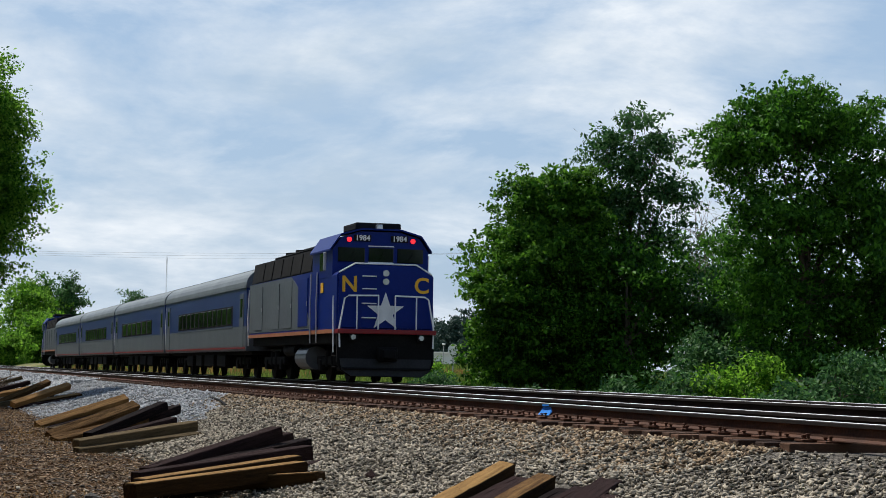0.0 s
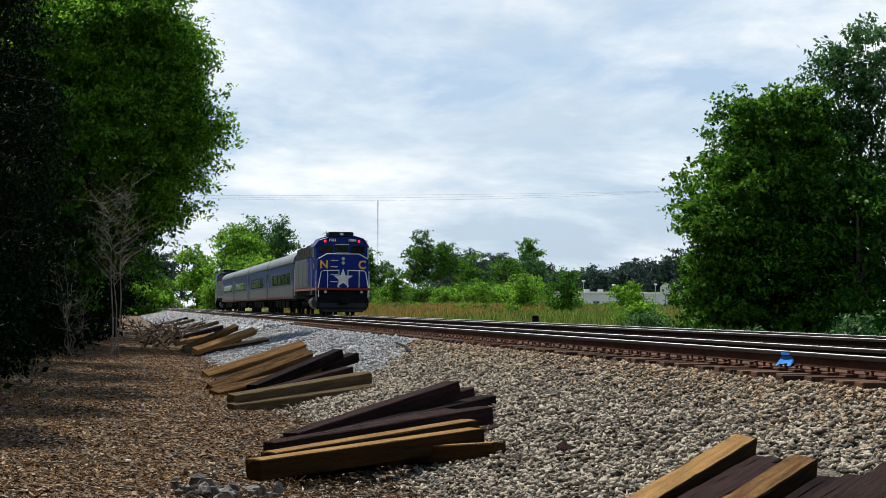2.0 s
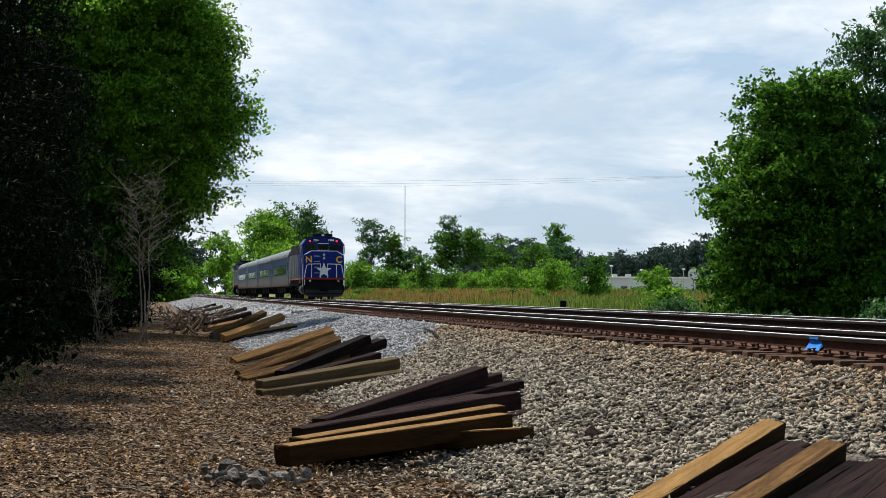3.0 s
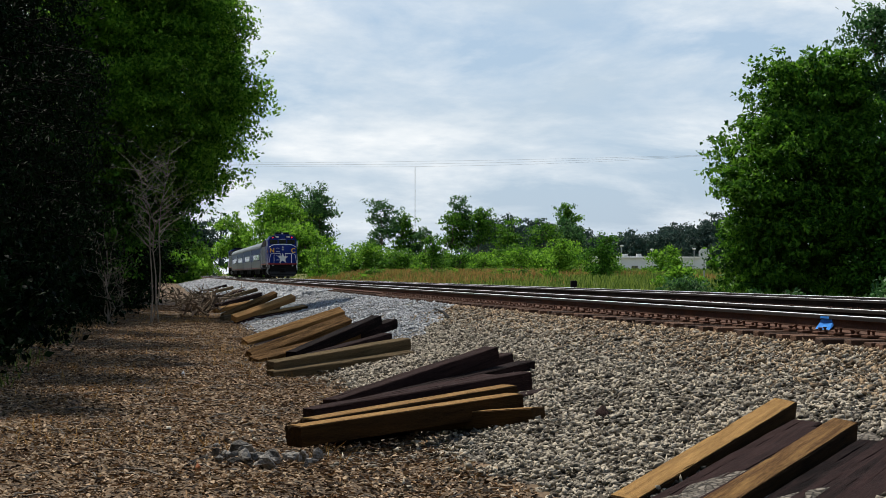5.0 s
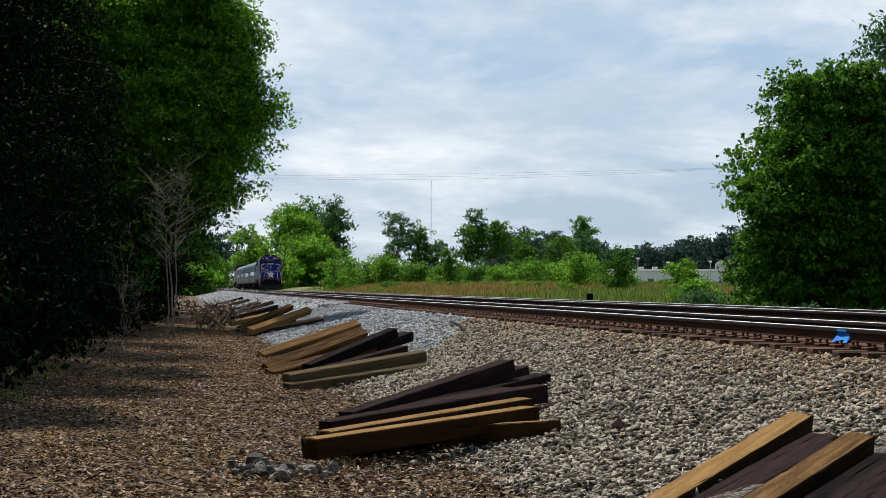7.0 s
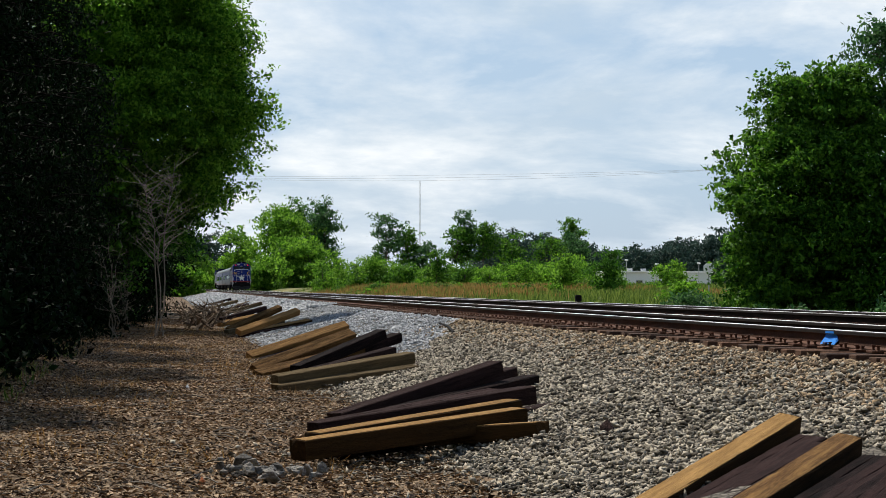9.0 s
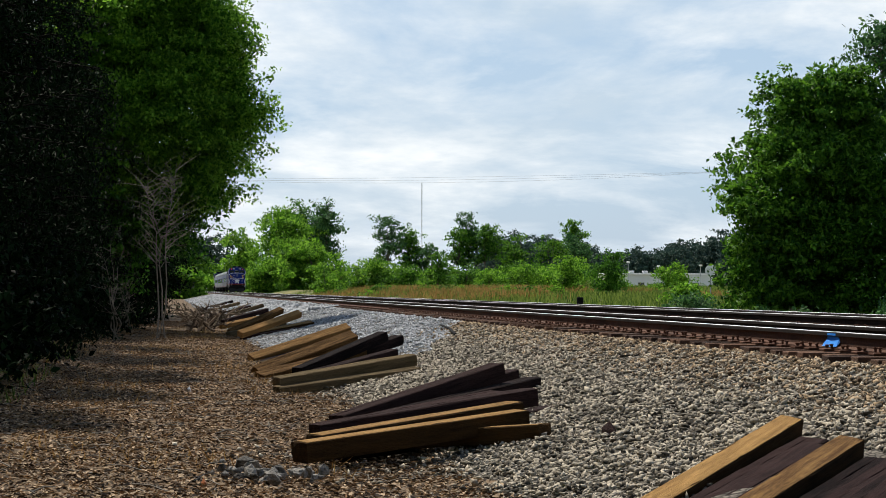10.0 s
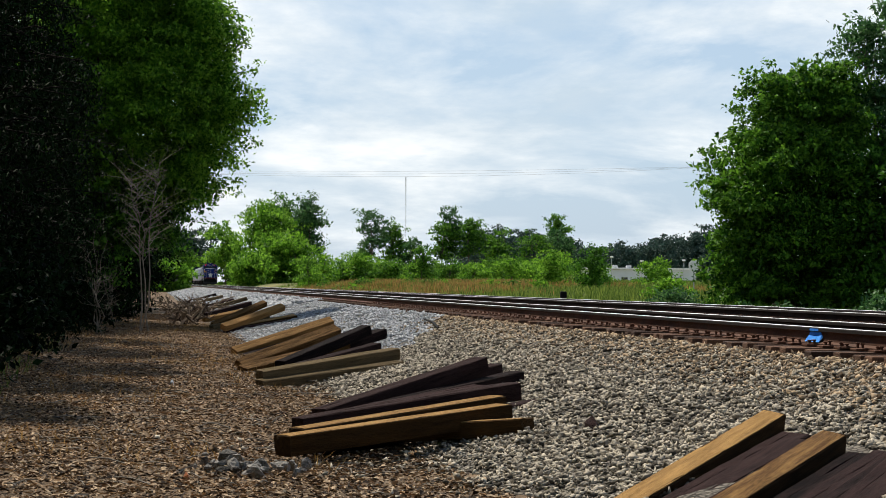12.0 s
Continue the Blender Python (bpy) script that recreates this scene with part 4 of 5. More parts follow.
PILES += [
    ((2.11, 67.45, 0.20), (4.00, 69.06, 0.97), ORANGE, 20), ((2.20, 60.05, 0.30), (4.15, 61.64, 0.93), ORANGE, 24),
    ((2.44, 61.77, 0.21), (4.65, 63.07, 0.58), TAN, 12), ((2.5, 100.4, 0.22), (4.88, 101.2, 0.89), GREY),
    ((2.3, 87.0, 0.16), (4.27, 88.6, 0.59), DARK), ((2.3, 60.9, 0.15), (4.4, 62.4, 0.44), DARK),
    ((2.0, 66.0, 0.16), (4.0, 67.6, 0.55), GREY), ((2.3, 84.0, 0.3), (4.3, 85.6, 0.8), DARK),
    ((2.1, 79.0, 0.2), (4.2, 80.5, 0.6), ORANGE, 15), ((2.6, 112.0, 0.2), (4.7, 113.5, 0.7), DARK),
    ((2.5, 130.0, 0.2), (4.7, 131.3, 0.8), GREY), ((2.7, 150.0, 0.2), (4.9, 151.3, 0.8), DARK),
]
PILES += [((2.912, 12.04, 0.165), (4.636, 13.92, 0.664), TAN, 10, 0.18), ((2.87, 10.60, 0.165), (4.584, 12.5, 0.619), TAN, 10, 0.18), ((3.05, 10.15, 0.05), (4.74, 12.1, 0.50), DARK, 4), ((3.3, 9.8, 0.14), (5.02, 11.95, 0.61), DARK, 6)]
# dark timbers between and beside the two front tan ones, mostly added for shade
for lane, top, reach in ((8.52, 0.53, 4.70), (8.20, 0.50, 4.72), (7.86, 0.52, 4.66), (7.14, 0.50, 4.70), (6.82, 0.53, 4.80), (6.50, 0.56, 4.86), (6.18, 0.50, 4.80)):
    PILES.append(((reach - 1.74, lane + 1.09 * (reach - 1.74), top - 0.43), (reach, lane + 1.09 * reach, top), DARK, 3))
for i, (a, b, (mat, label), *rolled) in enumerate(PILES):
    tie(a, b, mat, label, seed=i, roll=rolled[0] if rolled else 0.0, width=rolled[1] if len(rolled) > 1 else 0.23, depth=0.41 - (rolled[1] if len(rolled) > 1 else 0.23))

# ---- small things on the ground ----
def rubble(name, count, cx, cy, sx, sy, size, mat, label, category, seed):
    """A scatter of broken pieces as one thing."""
    rng_ = random.Random(seed)
    t = empty(name, Matrix.Translation((cx, cy, max(ground_height(cx, cy), bed_surface(cx, cy)))), label, category)
    for _ in range(count):
        bm = bmesh.new()
        bmesh.ops.create_icosphere(bm, subdivisions=1, radius=size * rng_.uniform(0.4, 1.2))
        o = Vector((rng_.gauss(0, sx), rng_.gauss(0, sy), rng_.uniform(0.0, 0.1) * (count > 1) + 0.01))
        st = (rng_.uniform(0.5, 1.5), rng_.uniform(0.5, 1.3), rng_.uniform(0.4, 1.1))
        for v in bm.verts:
            v.co = Vector((v.co.x * st[0], v.co.y * st[1], v.co.z * st[2])) * rng_.uniform(0.55, 1.4) + o
        part("piece", bm, mat, t)
    return t


rubble("broken_concrete", 58, 0.85, 15.9, 0.18, 0.32, 0.062, M_CONCRETE, "grey broken chunks of concrete on the dirt", "rubble", 5)
rubble("dark_rock", 1, 3.97, 17.1, 0, 0, 0.13, M_TIE_DARK, "dark rock lying on the stone bed", "rock", 6)
rubble("brick_fragment", 1, 0.28, 15.3, 0, 0, 0.11, M_ORANGE, "broken red brick on the dirt", "brick", 8)
rubble("pale_stone", 1, 0.32, 29.5, 0, 0, 0.10, M_STONE_NEW, "pale stone on the dirt track", "stone", 9)
stick = mesh_object("iron_bar", rod([(5.75, 38.5, bed_surface(5.75, 38.5) + 0.03), (6.0, 41.0, bed_surface(6.0, 41.0) + 0.06), (6.15, 43.3, bed_surface(6.15, 43.3) + 0.05)], 0.03, 0.03, 6), M_BLACK)
tagged(stick, "dark iron bar lying on the ballast", "iron bar")


# ---- signs, poles, wires, building ----
def stop_sign(x, y, z):
    t = empty("road_sign", Matrix.Translation((x, y, ground_height(x, y))), "grey back of an octagonal road sign on a post", "road sign")
    zc = z - ground_height(x, y)
    eight = [(0.42 * math.cos(math.pi / 8 + k * math.pi / 4), zc + 0.42 * math.sin(math.pi / 8 + k * math.pi / 4)) for k in range(8)]
    part("sign_plate", plate(eight, 0.012, lambda u, v, w: (u, -0.03 + w, v)), M_BUILDING, t, "bare grey octagonal plate")
    part("post", box(-0.04, 0.04, -0.01, 0.04, -0.1, zc + 0.45, 0.005), M_WIRE, t)
    return t


stop_sign(37.1, 129, 3.08)


def marker_post(x, y):
    t = empty("marker_post", Matrix.Translation((x, y, bed_height(x) - 0.05)), "short black lineside post with a knob", "post")
    part("stem", rod([(0, 0, 0), (0, 0, 0.42)], 0.05, 0.05, 8), M_BLACK, t)
    part("knob", box(-0.12, 0.12, -0.1, 0.1, 0.40, 0.66, 0.05), M_BLACK, t)
    return t


marker_post(15.0, 69.4)


def utility_pole(x, y, h):
    t = empty("utility_pole", Matrix.Translation((x, y, ground_height(x, y) - 0.2)), "wooden utility pole with a crossarm", "utility pole", "poles of the power line")
    part("pole", rod([(0, 0, 0), (0, 0, h)], 0.2, 0.13, 9), M_BARK, t)
    part("crossarm", box(-0.08, 0.08, -1.3, 1.3, h - 1.0, h - 0.82, 0.01), M_BARK, t)
    for k in (-1.2, 0.0, 1.2):
        part("insulator", rod([(0, k, h - 0.82), (0, k, h - 0.6)], 0.06, 0.04, 8), M_WIRE, t)
    return t


utility_pole(-6, 300, 19.2)
utility_pole(93.5, 300, 20.2)
for k in (-1.2, 0.0, 1.2):
    z0, z1 = ground_height(-6, 300) - 0.2 + 18.6, ground_height(93.5, 300) - 0.2 + 19.6
    line = [(-6 + 99.5 * f, 300 + k, z0 + (z1 - z0) * f - 4 * (0.9 - 0.4 * k) * f * (1 - f)) for f in [i / 20 for i in range(21)]]
    tagged(mesh_object("power_line", rod(line, 0.013, 0.013, 5), M_WIRE), "thin sagging overhead power line", "power line", "wires of the power line")


def radio_mast(x, y, h):
    t = empty("radio_mast", Matrix.Translation((x, y, 0)), "tall thin lattice radio mast far away", "mast")
    for k in range(3):
        a = k * math.tau / 3
        part("leg", rod([(0.5 * math.cos(a), 0.5 * math.sin(a), 0), (0.5 * math.cos(a), 0.5 * math.sin(a), h)], 0.09, 0.09, 5), M_WIRE, t)
    bm = bmesh.new()
    for i in range(int(h / 1.5)):
        a, b = i * math.tau / 3, (i + 1) * math.tau / 3
        rod([(0.5 * math.cos(a), 0.5 * math.sin(a), i * 1.5), (0.5 * math.cos(b), 0.5 * math.sin(b), i * 1.5 + 1.5)], 0.05, 0.05, 4, bm)
    part("lattice", bm, M_WIRE, t)
    return t


radio_mast(223, 1700, 98)


def low_building(x, y, w, d, h):
    z = ground_height(x, y)
    t = empty("low_building", Matrix.Translation((x, y, z - 0.3)), "long low white metal building beyond the meadow", "building")
    part("wall", box(0, w, 0, d, 0, h, 0.02), M_BUILDING, t, "pale cladding wall")
    part("roof", box(-0.4, w + 0.4, -0.4, d + 0.4, h, h + 0.35, 0.05), M_WHITE, t, "flat white roof")
    for k in range(5):
        wd = part("window", box(1.5 + k * 4, 3.0 + k * 4, -0.05, 0.1, 1.0, 2.0, 0.01), M_STEEL, t)
        part("pane", box(1.6 + k * 4, 2.9 + k * 4, -0.06, -0.045, 1.1, 1.9), M_GLASSDARK, wd)
    for k in (4.5, 7.5):
        part("roof_vent", box(k, k + 1.0, 3, 4, h + 0.35, h + 0.9, 0.05), M_STEEL, t)
    return t


low_building(93.5, 400, 22, 14, 3.6)


def street_lamp(x, y, h):
    t = empty("street_lamp", Matrix.Translation((x, y, ground_height(x, y))), "thin grey lamp post with a pale head", "street lamp", "lamp posts near the building")
    part("pole", rod([(0, 0, 0), (0, 0, h)], 0.09, 0.06, 7), M_STEEL, t)
    part("lamp_head", box(-0.35, 0.35, -0.2, 0.2, h, h + 0.35, 0.1), M_WHITE, t)
    return t


for x, y, h in ((76.5, 350, 5.2), (94.5, 390, 5.6), (101, 390, 4.8), (110, 390, 5.0)):
    street_lamp(x, y, h)


# ---- train ----
def wheelset(parent, y, name="wheelset", r=0.5):
    bm = bmesh.new()
    for s in (-1, 1):
        rod([(s * 0.69, y, r), (s * 0.82, y, r)], r, r, 20, bm)
        rod([(s * 0.66, y, r), (s * 0.69, y, r)], r + 0.03, r + 0.03, 20, bm)
    rod([(-0.7, y, r), (0.7, y, r)], 0.09, 0.09, 10, bm)
    return part(name, bm, M_BLACK, parent, "dark steel wheels on an axle")


def bogie(parent, y, wheelbase, long):
    bm = bmesh.new()
    for s in (-1, 1):
        box(s * 1.0 - 0.09, s * 1.0 + 0.09, y - long / 2, y + long / 2, 0.52, 0.80, 0.04, bm)
        for k in (-wheelbase / 2, wheelbase / 2):
            box(s * 1.0 - 0.14, s * 1.0 + 0.14, y + k - 0.2, y + k + 0.2, 0.34, 0.70, 0.05, bm)
        for k in (-0.4, 0.4):
            rod([(s * 1.02, y + k, 0.45), (s * 1.02, y + k, 0.98)], 0.12, 0.12, 10, bm)
    box(-1.0, 1.0, y - 0.35, y + 0.35, 0.55, 0.98, 0.05, bm)
    b = part("bogie", bm, M_BLACK, parent, "black bogie frame with springs")
    for k in (-wheelbase / 2, wheelbase / 2):
        wheelset(b, y + k)
    return b


def coach(label, windows):
    """A blue and silver coach; its near end lies at y = 0. windows: (first, pitch, count, width)."""
    c = empty("passenger_coach", Matrix(), label, "railway coach", "coaches of the train")
    L = 22.8
    part("lower_side", sweep([(-1.50, 1.02), (1.50, 1.02), (1.53, 1.2), (1.53, 1.95), (-1.53, 1.95), (-1.53, 1.2)], L, 0.3), M_SILVER, c, "silver-grey lower side")
    part("upper_side", sweep([(-1.524, 1.95), (1.524, 1.95), (1.524, 3.40), (-1.524, 3.40)], L, 0.3), M_BLUE_COACH, c, "blue window band")
    arc = [(-1.56 * math.cos(a), 3.40 + 0.92 * math.sin(a) ** 0.8) for a in [math.pi * k / 18 for k in range(19)]]
    part("roof", sweep(arc, L + 0.1, 0.25), M_ROOF, c, "rounded stainless roof")
    for s in (-1, 1):
        for k in range(9):
            part("roof_rib", box(-0.02 + s * (0.35 + 0.11 * k), 0.02 + s * (0.35 + 0.11 * k), 0.4, L + 0.1, 4.06 + 0.27 * (1 - (k / 9) ** 1.6) - 0.09, 4.08 + 0.27 * (1 - (k / 9) ** 1.6) - 0.06) if k < 7 else box(s * 1.53 - 0.03, s * 1.53 + 0.03, 0.4, L + 0.1, 3.40 + 0.06 * (k - 7), 3.425 + 0.06 * (k - 7)), M_ROOF, c)
        first, pitch, count, width = windows
        part("window_band", box(s * 1.526 - 0.006, s * 1.526 + 0.006, first - 0.25, first + pitch * count + 0.05, 2.02, 2.78), M_DARKROOF, c, "dark band between the windows")
        for k in range(count):
            w = part("window", box(s * 1.535 - 0.012, s * 1.535 + 0.012, first + pitch * k, first + pitch * k + width, 2.08, 2.72, 0.006), M_GLASSDARK, c, "dark tinted coach window")
        part("window_trim", box(s * 1.533 - 0.008, s * 1.533 + 0.008, first - 0.3, first + pitch * count + 0.1, 1.93, 1.98), M_SILVER, c)
        for y in (0.85, L - 1.2):
            d = part("door", box(s * 1.53 - 0.014, s * 1.53 + 0.014, y, y + 0.85, 1.15, 3.2, 0.005), M_SILVER, c, "grey vestibule door")
            part("door_window", box(s * 1.545 - 0.008, s * 1.545 + 0.008, y + 0.2, y + 0.65, 2.3, 3.0), M_GLASSDARK, d)
        part("skirt_stripe", box(s * 1.535 - 0.006, s * 1.535 + 0.006, 0.4, L, 1.10, 1.16), M_RED, c, "thin red line along the sill")
        for y in (0.12, L + 0.28):
            part("grab_rail", rod([(s * 1.45, y, 1.2), (s * 1.48, y + 0.02, 2.2), (s * 1.45, y, 3.3)], 0.025, 0.025, 6), M_WHITE, c, "white upright grab rail")
    for y in (0.0, L + 0.28):
        bm = box(-0.75, 0.75, y, y + 0.32, 1.1, 3.5, 0.08)
        part("gangway", bm, M_BLACK, c, "black folding gangway")
        part("coupler", box(-0.15, 0.15, y - 0.25, y + 0.4, 0.72, 0.98, 0.04), M_BLACK, c)
    part("underframe", box(-1.25, 1.25, 0.5, L - 0.1, 0.88, 1.03, 0.02), M_BLACK, c)
    for y0, y1, s in ((6.0, 8.2, -1), (9.0, 11.6, -1), (12.4, 14.0, -1), (15.0, 16.8, -1), (6.5, 9.5, 1), (11, 15, 1)):
        part("equipment_box", box(min(s * 0.5, s * 1.35), max(s * 0.5, s * 1.35), y0, y1, 0.42, 0.9, 0.05), M_BLACK, c)
    for y in (3.2, L - 2.6):
        bogie(c, y, 2.5, 3.3)
    return c


def star(radius, inner=0.40):
    return [((radius if k % 2 == 0 else radius * inner) * math.sin(k * math.pi / 5), (radius if k % 2 == 0 else radius * inner) * math.cos(k * math.pi / 5)) for k in range(10)]


def locomotive(label, main):
    """A cowl diesel; its nose looks towards -y, and the pilot's face lies at y = 0."""
    c = empty("diesel_locomotive", Matrix(), label, "locomotive", "locomotives of the train")
    L = 15.3
    # pilot: a black plough with rounded lower corners, slightly pointed
    out = [(-1.5, 1.46), (-1.5, 0.62), (-1.38, 0.36), (-1.1, 0.18), (1.1, 0.18), (1.38, 0.36), (1.5, 0.62), (1.5, 1.46)]
    bm = plate(out, 0.10, lambda u, v, w: (u, 0.02 + w + 0.16 * abs(u) / 1.5, v))
    part("pilot", bm, M_BLACK, c, "black plough-shaped pilot")
    part("plough", plate([(-1.42, 0.72), (-1.36, 0.38), (-1.08, 0.20), (1.08, 0.20), (1.36, 0.38), (1.42, 0.72)], 0.03, lambda u, v, w: (u, -0.02 + w + 0.16 * abs(u) / 1.5 - 0.10 * (0.72 - v), v)), M_CHARCOAL, c, "charcoal steel plough")
    part("pilot_lip", box(-1.35, 1.35, 0.0, 0.25, 0.40, 0.46, 0.01), M_DARKROOF, c)
    bm = box(-0.2, 0.2, -0.35, 0.2, 0.72, 1.0, 0.05)
    box(-0.32, 0.32, -0.08, 0.06, 0.64, 1.08, 0.06, bm)
    part("coupler", bm, M_BLACK, c, "dark knuckle coupler")
    part("anticlimber", box(-1.52, 1.52, -0.02, 0.55, 1.46, 1.60, 0.02), M_RED, c, "dark red sill across the nose")
    # nose with sloped shoulders
    nose = [(-1.50, 1.60), (1.50, 1.60), (1.50, 3.22), (1.44, 3.30), (0.95, 3.58), (-0.95, 3.58), (-1.44, 3.30), (-1.50, 3.22)]
    nb = sweep(nose, 1.0, 0.30)
    bmesh.ops.bevel(nb, geom=[e for e in nb.edges if abs(e.verts[0].co.y - 0.30) < 1e-4 and abs(e.verts[1].co.y - 0.30) < 1e-4], offset=0.05, segments=3, affect="EDGES")
    part("nose", nb, M_BLUE, c, "deep blue nose")
    for a, b in (((-1.44, 3.30), (-0.95, 3.58)), ((-0.95, 3.58), (0.95, 3.58)), ((0.95, 3.58), (1.44, 3.30))):
        part("nose_stripe", rod([(a[0], 0.34, a[1]), (b[0], 0.34, b[1])], 0.026, 0.026, 6), M_WHITE, c, "white edge stripe")
    # cab
    cab = [(-1.50, 3.2), (1.50, 3.2), (1.50, 4.02), (1.22, 4.42), (0.6, 4.60), (-0.6, 4.60), (-1.22, 4.42), (-1.50, 4.02)]
    cb = sweep(cab, 2.9, 1.02)
    part("cab", cb, M_BLUE, c, "deep blue cab")
    part("cab_roof", sweep([(-1.60, 3.98), (-1.27, 4.46), (-0.62, 4.64), (0.62, 4.64), (1.27, 4.46), (1.60, 3.98), (1.60, 4.04), (1.27, 4.51), (0.62, 4.69), (-0.62, 4.69), (-1.27, 4.51), (-1.60, 4.04)], 3.0, 0.93), M_BLUE, c)
    for x0, x1 in ((-1.34, -0.50), (-0.38, 0.40), (0.52, 1.34)):
        w = part("windshield", box(x0, x1, 0.995, 1.03, 3.66, 4.10, 0.01), M_GLASSDARK, c, "dark cab windscreen")
        part("wiper", rod([(x0 + 0.3, 0.985, 3.68), (x0 + 0.5, 0.985, 4.0)], 0.008, 0.008, 4), M_BLACK, w)
    for z in (3.64, 4.14):
        part("sill_bar", box(-0.40, 0.40, 0.97, 1.0, z, z + 0.03), M_WHITE, c, "white bar by the windscreen")
    # roof box with bell and horn
    part("roof_box", box(-0.72, 0.72, 1.35, 3.1, 4.66, 4.90, 0.05), M_DARKROOF, c, "dark roof box")
    part("beacon", box(-0.10, 0.10, 1.2, 1.36, 4.66, 4.84, 0.03), M_LAMP_GLASS, c, "silver roof beacon")
    for s in (-1, 1):
        part("marker_lamp", rod([(s * 1.0, 0.99, 4.34), (s * 1.0, 0.93, 4.34)], 0.075, 0.07, 14), M_LAMP_RED if main else M_DARKROOF, c, "red marker lamp, lit" if main else "")
        part("number_board", box(s * 0.58 - 0.27, s * 0.58 + 0.27, 0.975, 1.02, 4.29, 4.49, 0.01), M_DARKROOF, c)
        if main:
            lettering("road_number", "1984", 0.23, pose(s * 0.58, 0.97, 4.39, 90, 0, 0), M_WHITE, c, 0.004)
            part("ditch_lamp", rod([(s * 1.05, 0.0, 1.36), (s * 1.05, -0.06, 1.36)], 0.085, 0.075, 14), M_LAMP_GLASS, c, "round ditch lamp")
        part("lamp_bracket", box(s * 1.05 - 0.13, s * 1.05 + 0.13, 0.0, 0.1, 1.25, 1.47, 0.01), M_BLACK, c)
    for z in (3.05, 3.30):
        part("headlamp", rod([(0, 0.30, z), (0, 0.25, z)], 0.10, 0.095, 16), M_LAMP_GLASS, c, "round silver headlamp")
    if main:
        lettering("letter", "N", 0.66, pose(-1.12, 0.293, 2.93, 90, 0, 0), M_GOLD, c, 0.006)
        lettering("letter", "C", 0.66, pose(1.12, 0.293, 2.93, 90, 0, 0), M_GOLD, c, 0.006)
        part("star", plate(star(0.60), -0.02, lambda u, v, w: (u, 0.296 + w, v + 2.13)), M_STARW, c, "large silver-white five-pointed star")
    for z in (1.95, 2.38, 2.82, 3.2):
        part("nose_step", rod([(-0.72, 0.30, z), (-0.72, 0.24, z), (-0.3, 0.24, z), (-0.3, 0.30, z)], 0.018, 0.018, 6), M_WHITE, c, "white nose rung")
    # white handrails over the pilot and beside the steps
    for s in (-1, 1):
        part("handrail", rod([(s * 0.25, 0.12, 2.62), (s * 1.18, 0.12, 2.60), (s * 1.30, 0.12, 2.52), (s * 1.46, 0.10, 1.62), (s * 1.44, 0.08, 1.05)], 0.026, 0.026, 7), M_WHITE, c, "white front handrail")
        for x in (0.26, 0.92):
            part("handrail_post", rod([(s * x, 0.12, 1.60), (s * x, 0.12, 2.62)], 0.022, 0.022, 6), M_WHITE, c, "white rail post")
        part("step_rail", rod([(s * 1.54, 0.5, 0.9), (s * 1.56, 0.5, 1.7), (s * 1.54, 0.62, 2.6)], 0.024, 0.024, 6), M_WHITE, c, "white step rail")
        for k in range(3):
            part("step", box(s * 1.38 - 0.14, s * 1.38 + 0.14, 0.25, 0.75, 0.45 + 0.34 * k, 0.48 + 0.34 * k), M_BLACK, c)
    # cowl body behind the cab
    part("cowl", sweep([(-1.49, 1.58), (1.49, 1.58), (1.49, 3.46), (-1.49, 3.46)], L - 1.3, 1.3), M_BLUE if main else M_SILVER, c, "deep blue cowl side" if main else "grey cowl side")
    part("hood", sweep([(-1.47, 3.46), (1.47, 3.46), (1.36, 4.20), (0.6, 4.38), (-0.6, 4.38), (-1.36, 4.20)], L - 4.2, 3.95), M_DARKROOF, c, "dark sloping upper hood")
    for y0, y1 in ((4.4, 6.2), (6.6, 8.4), (9.0, 13.6)):
        part("roof_hatch", box(-0.9, 0.9, y0, y1, 4.34, 4.46 if y0 < 9 else 4.42, 0.04), M_DARKROOF, c)
    for y0 in (10.2, 12.0):
        part("fan", rod([(0, y0 + 0.6, 4.42), (0, y0 + 0.6, 4.56)], 0.7, 0.68, 18), M_DARKROOF, c)
    for s in (-1, 1):
        if main:
            arc = [(L, 1.66)] + [(4.3 + 3.1 * (k / 12) ** 2.0, 1.66 + 1.78 * (k / 12)) for k in range(13)] + [(L, 3.44)]
            part("grey_panel", plate(arc, 0.008, lambda u, v, w, s=s: (s * (1.49 + w), u, v)), M_SILVER, c, "grey painted sweep on the side")
        part("sill_stripe", box(s * 1.50 - 0.02, s * 1.50 + 0.02, 0.6, L, 1.48, 1.60), M_ORANGE, c, "orange-red sill line")
        for y0 in (4.6, 7.2, 9.4, 12.6):
            p = part("side_door", box(s * 1.505 - 0.012, s * 1.505 + 0.012, y0, y0 + 1.5, 1.75, 3.3, 0.004), M_SILVER if main and y0 > 6 or not main else M_BLUE, c)
            part("latch", box(s * 1.52 - 0.01, s * 1.52 + 0.01, y0 + 0.05, y0 + 0.12, 2.4, 2.55), M_STEEL, p)
        for y0 in (4.3, 6.0, 7.7, 9.4, 11.1, 12.8):
            g = part("grille", plate([(y0, 0.05), (y0 + 1.45, 0.05), (y0 + 1.45, 0.68), (y0, 0.68)], 0.02, lambda u, v, w, s=s: (s * (1.475 - 0.15 * v + w), u, 3.46 + v)), M_BLACK, c, "black intake grille")
        part("side_window", box(s * 1.505 - 0.012, s * 1.505 + 0.012, 1.9, 2.8, 3.42, 3.98, 0.005), M_GLASSDARK, c, "dark cab side window")
        part("mirror", box(s * 1.62 - 0.05, s * 1.62 + 0.05, 1.55, 1.6, 3.4, 3.95, 0.01), M_STEEL, c)
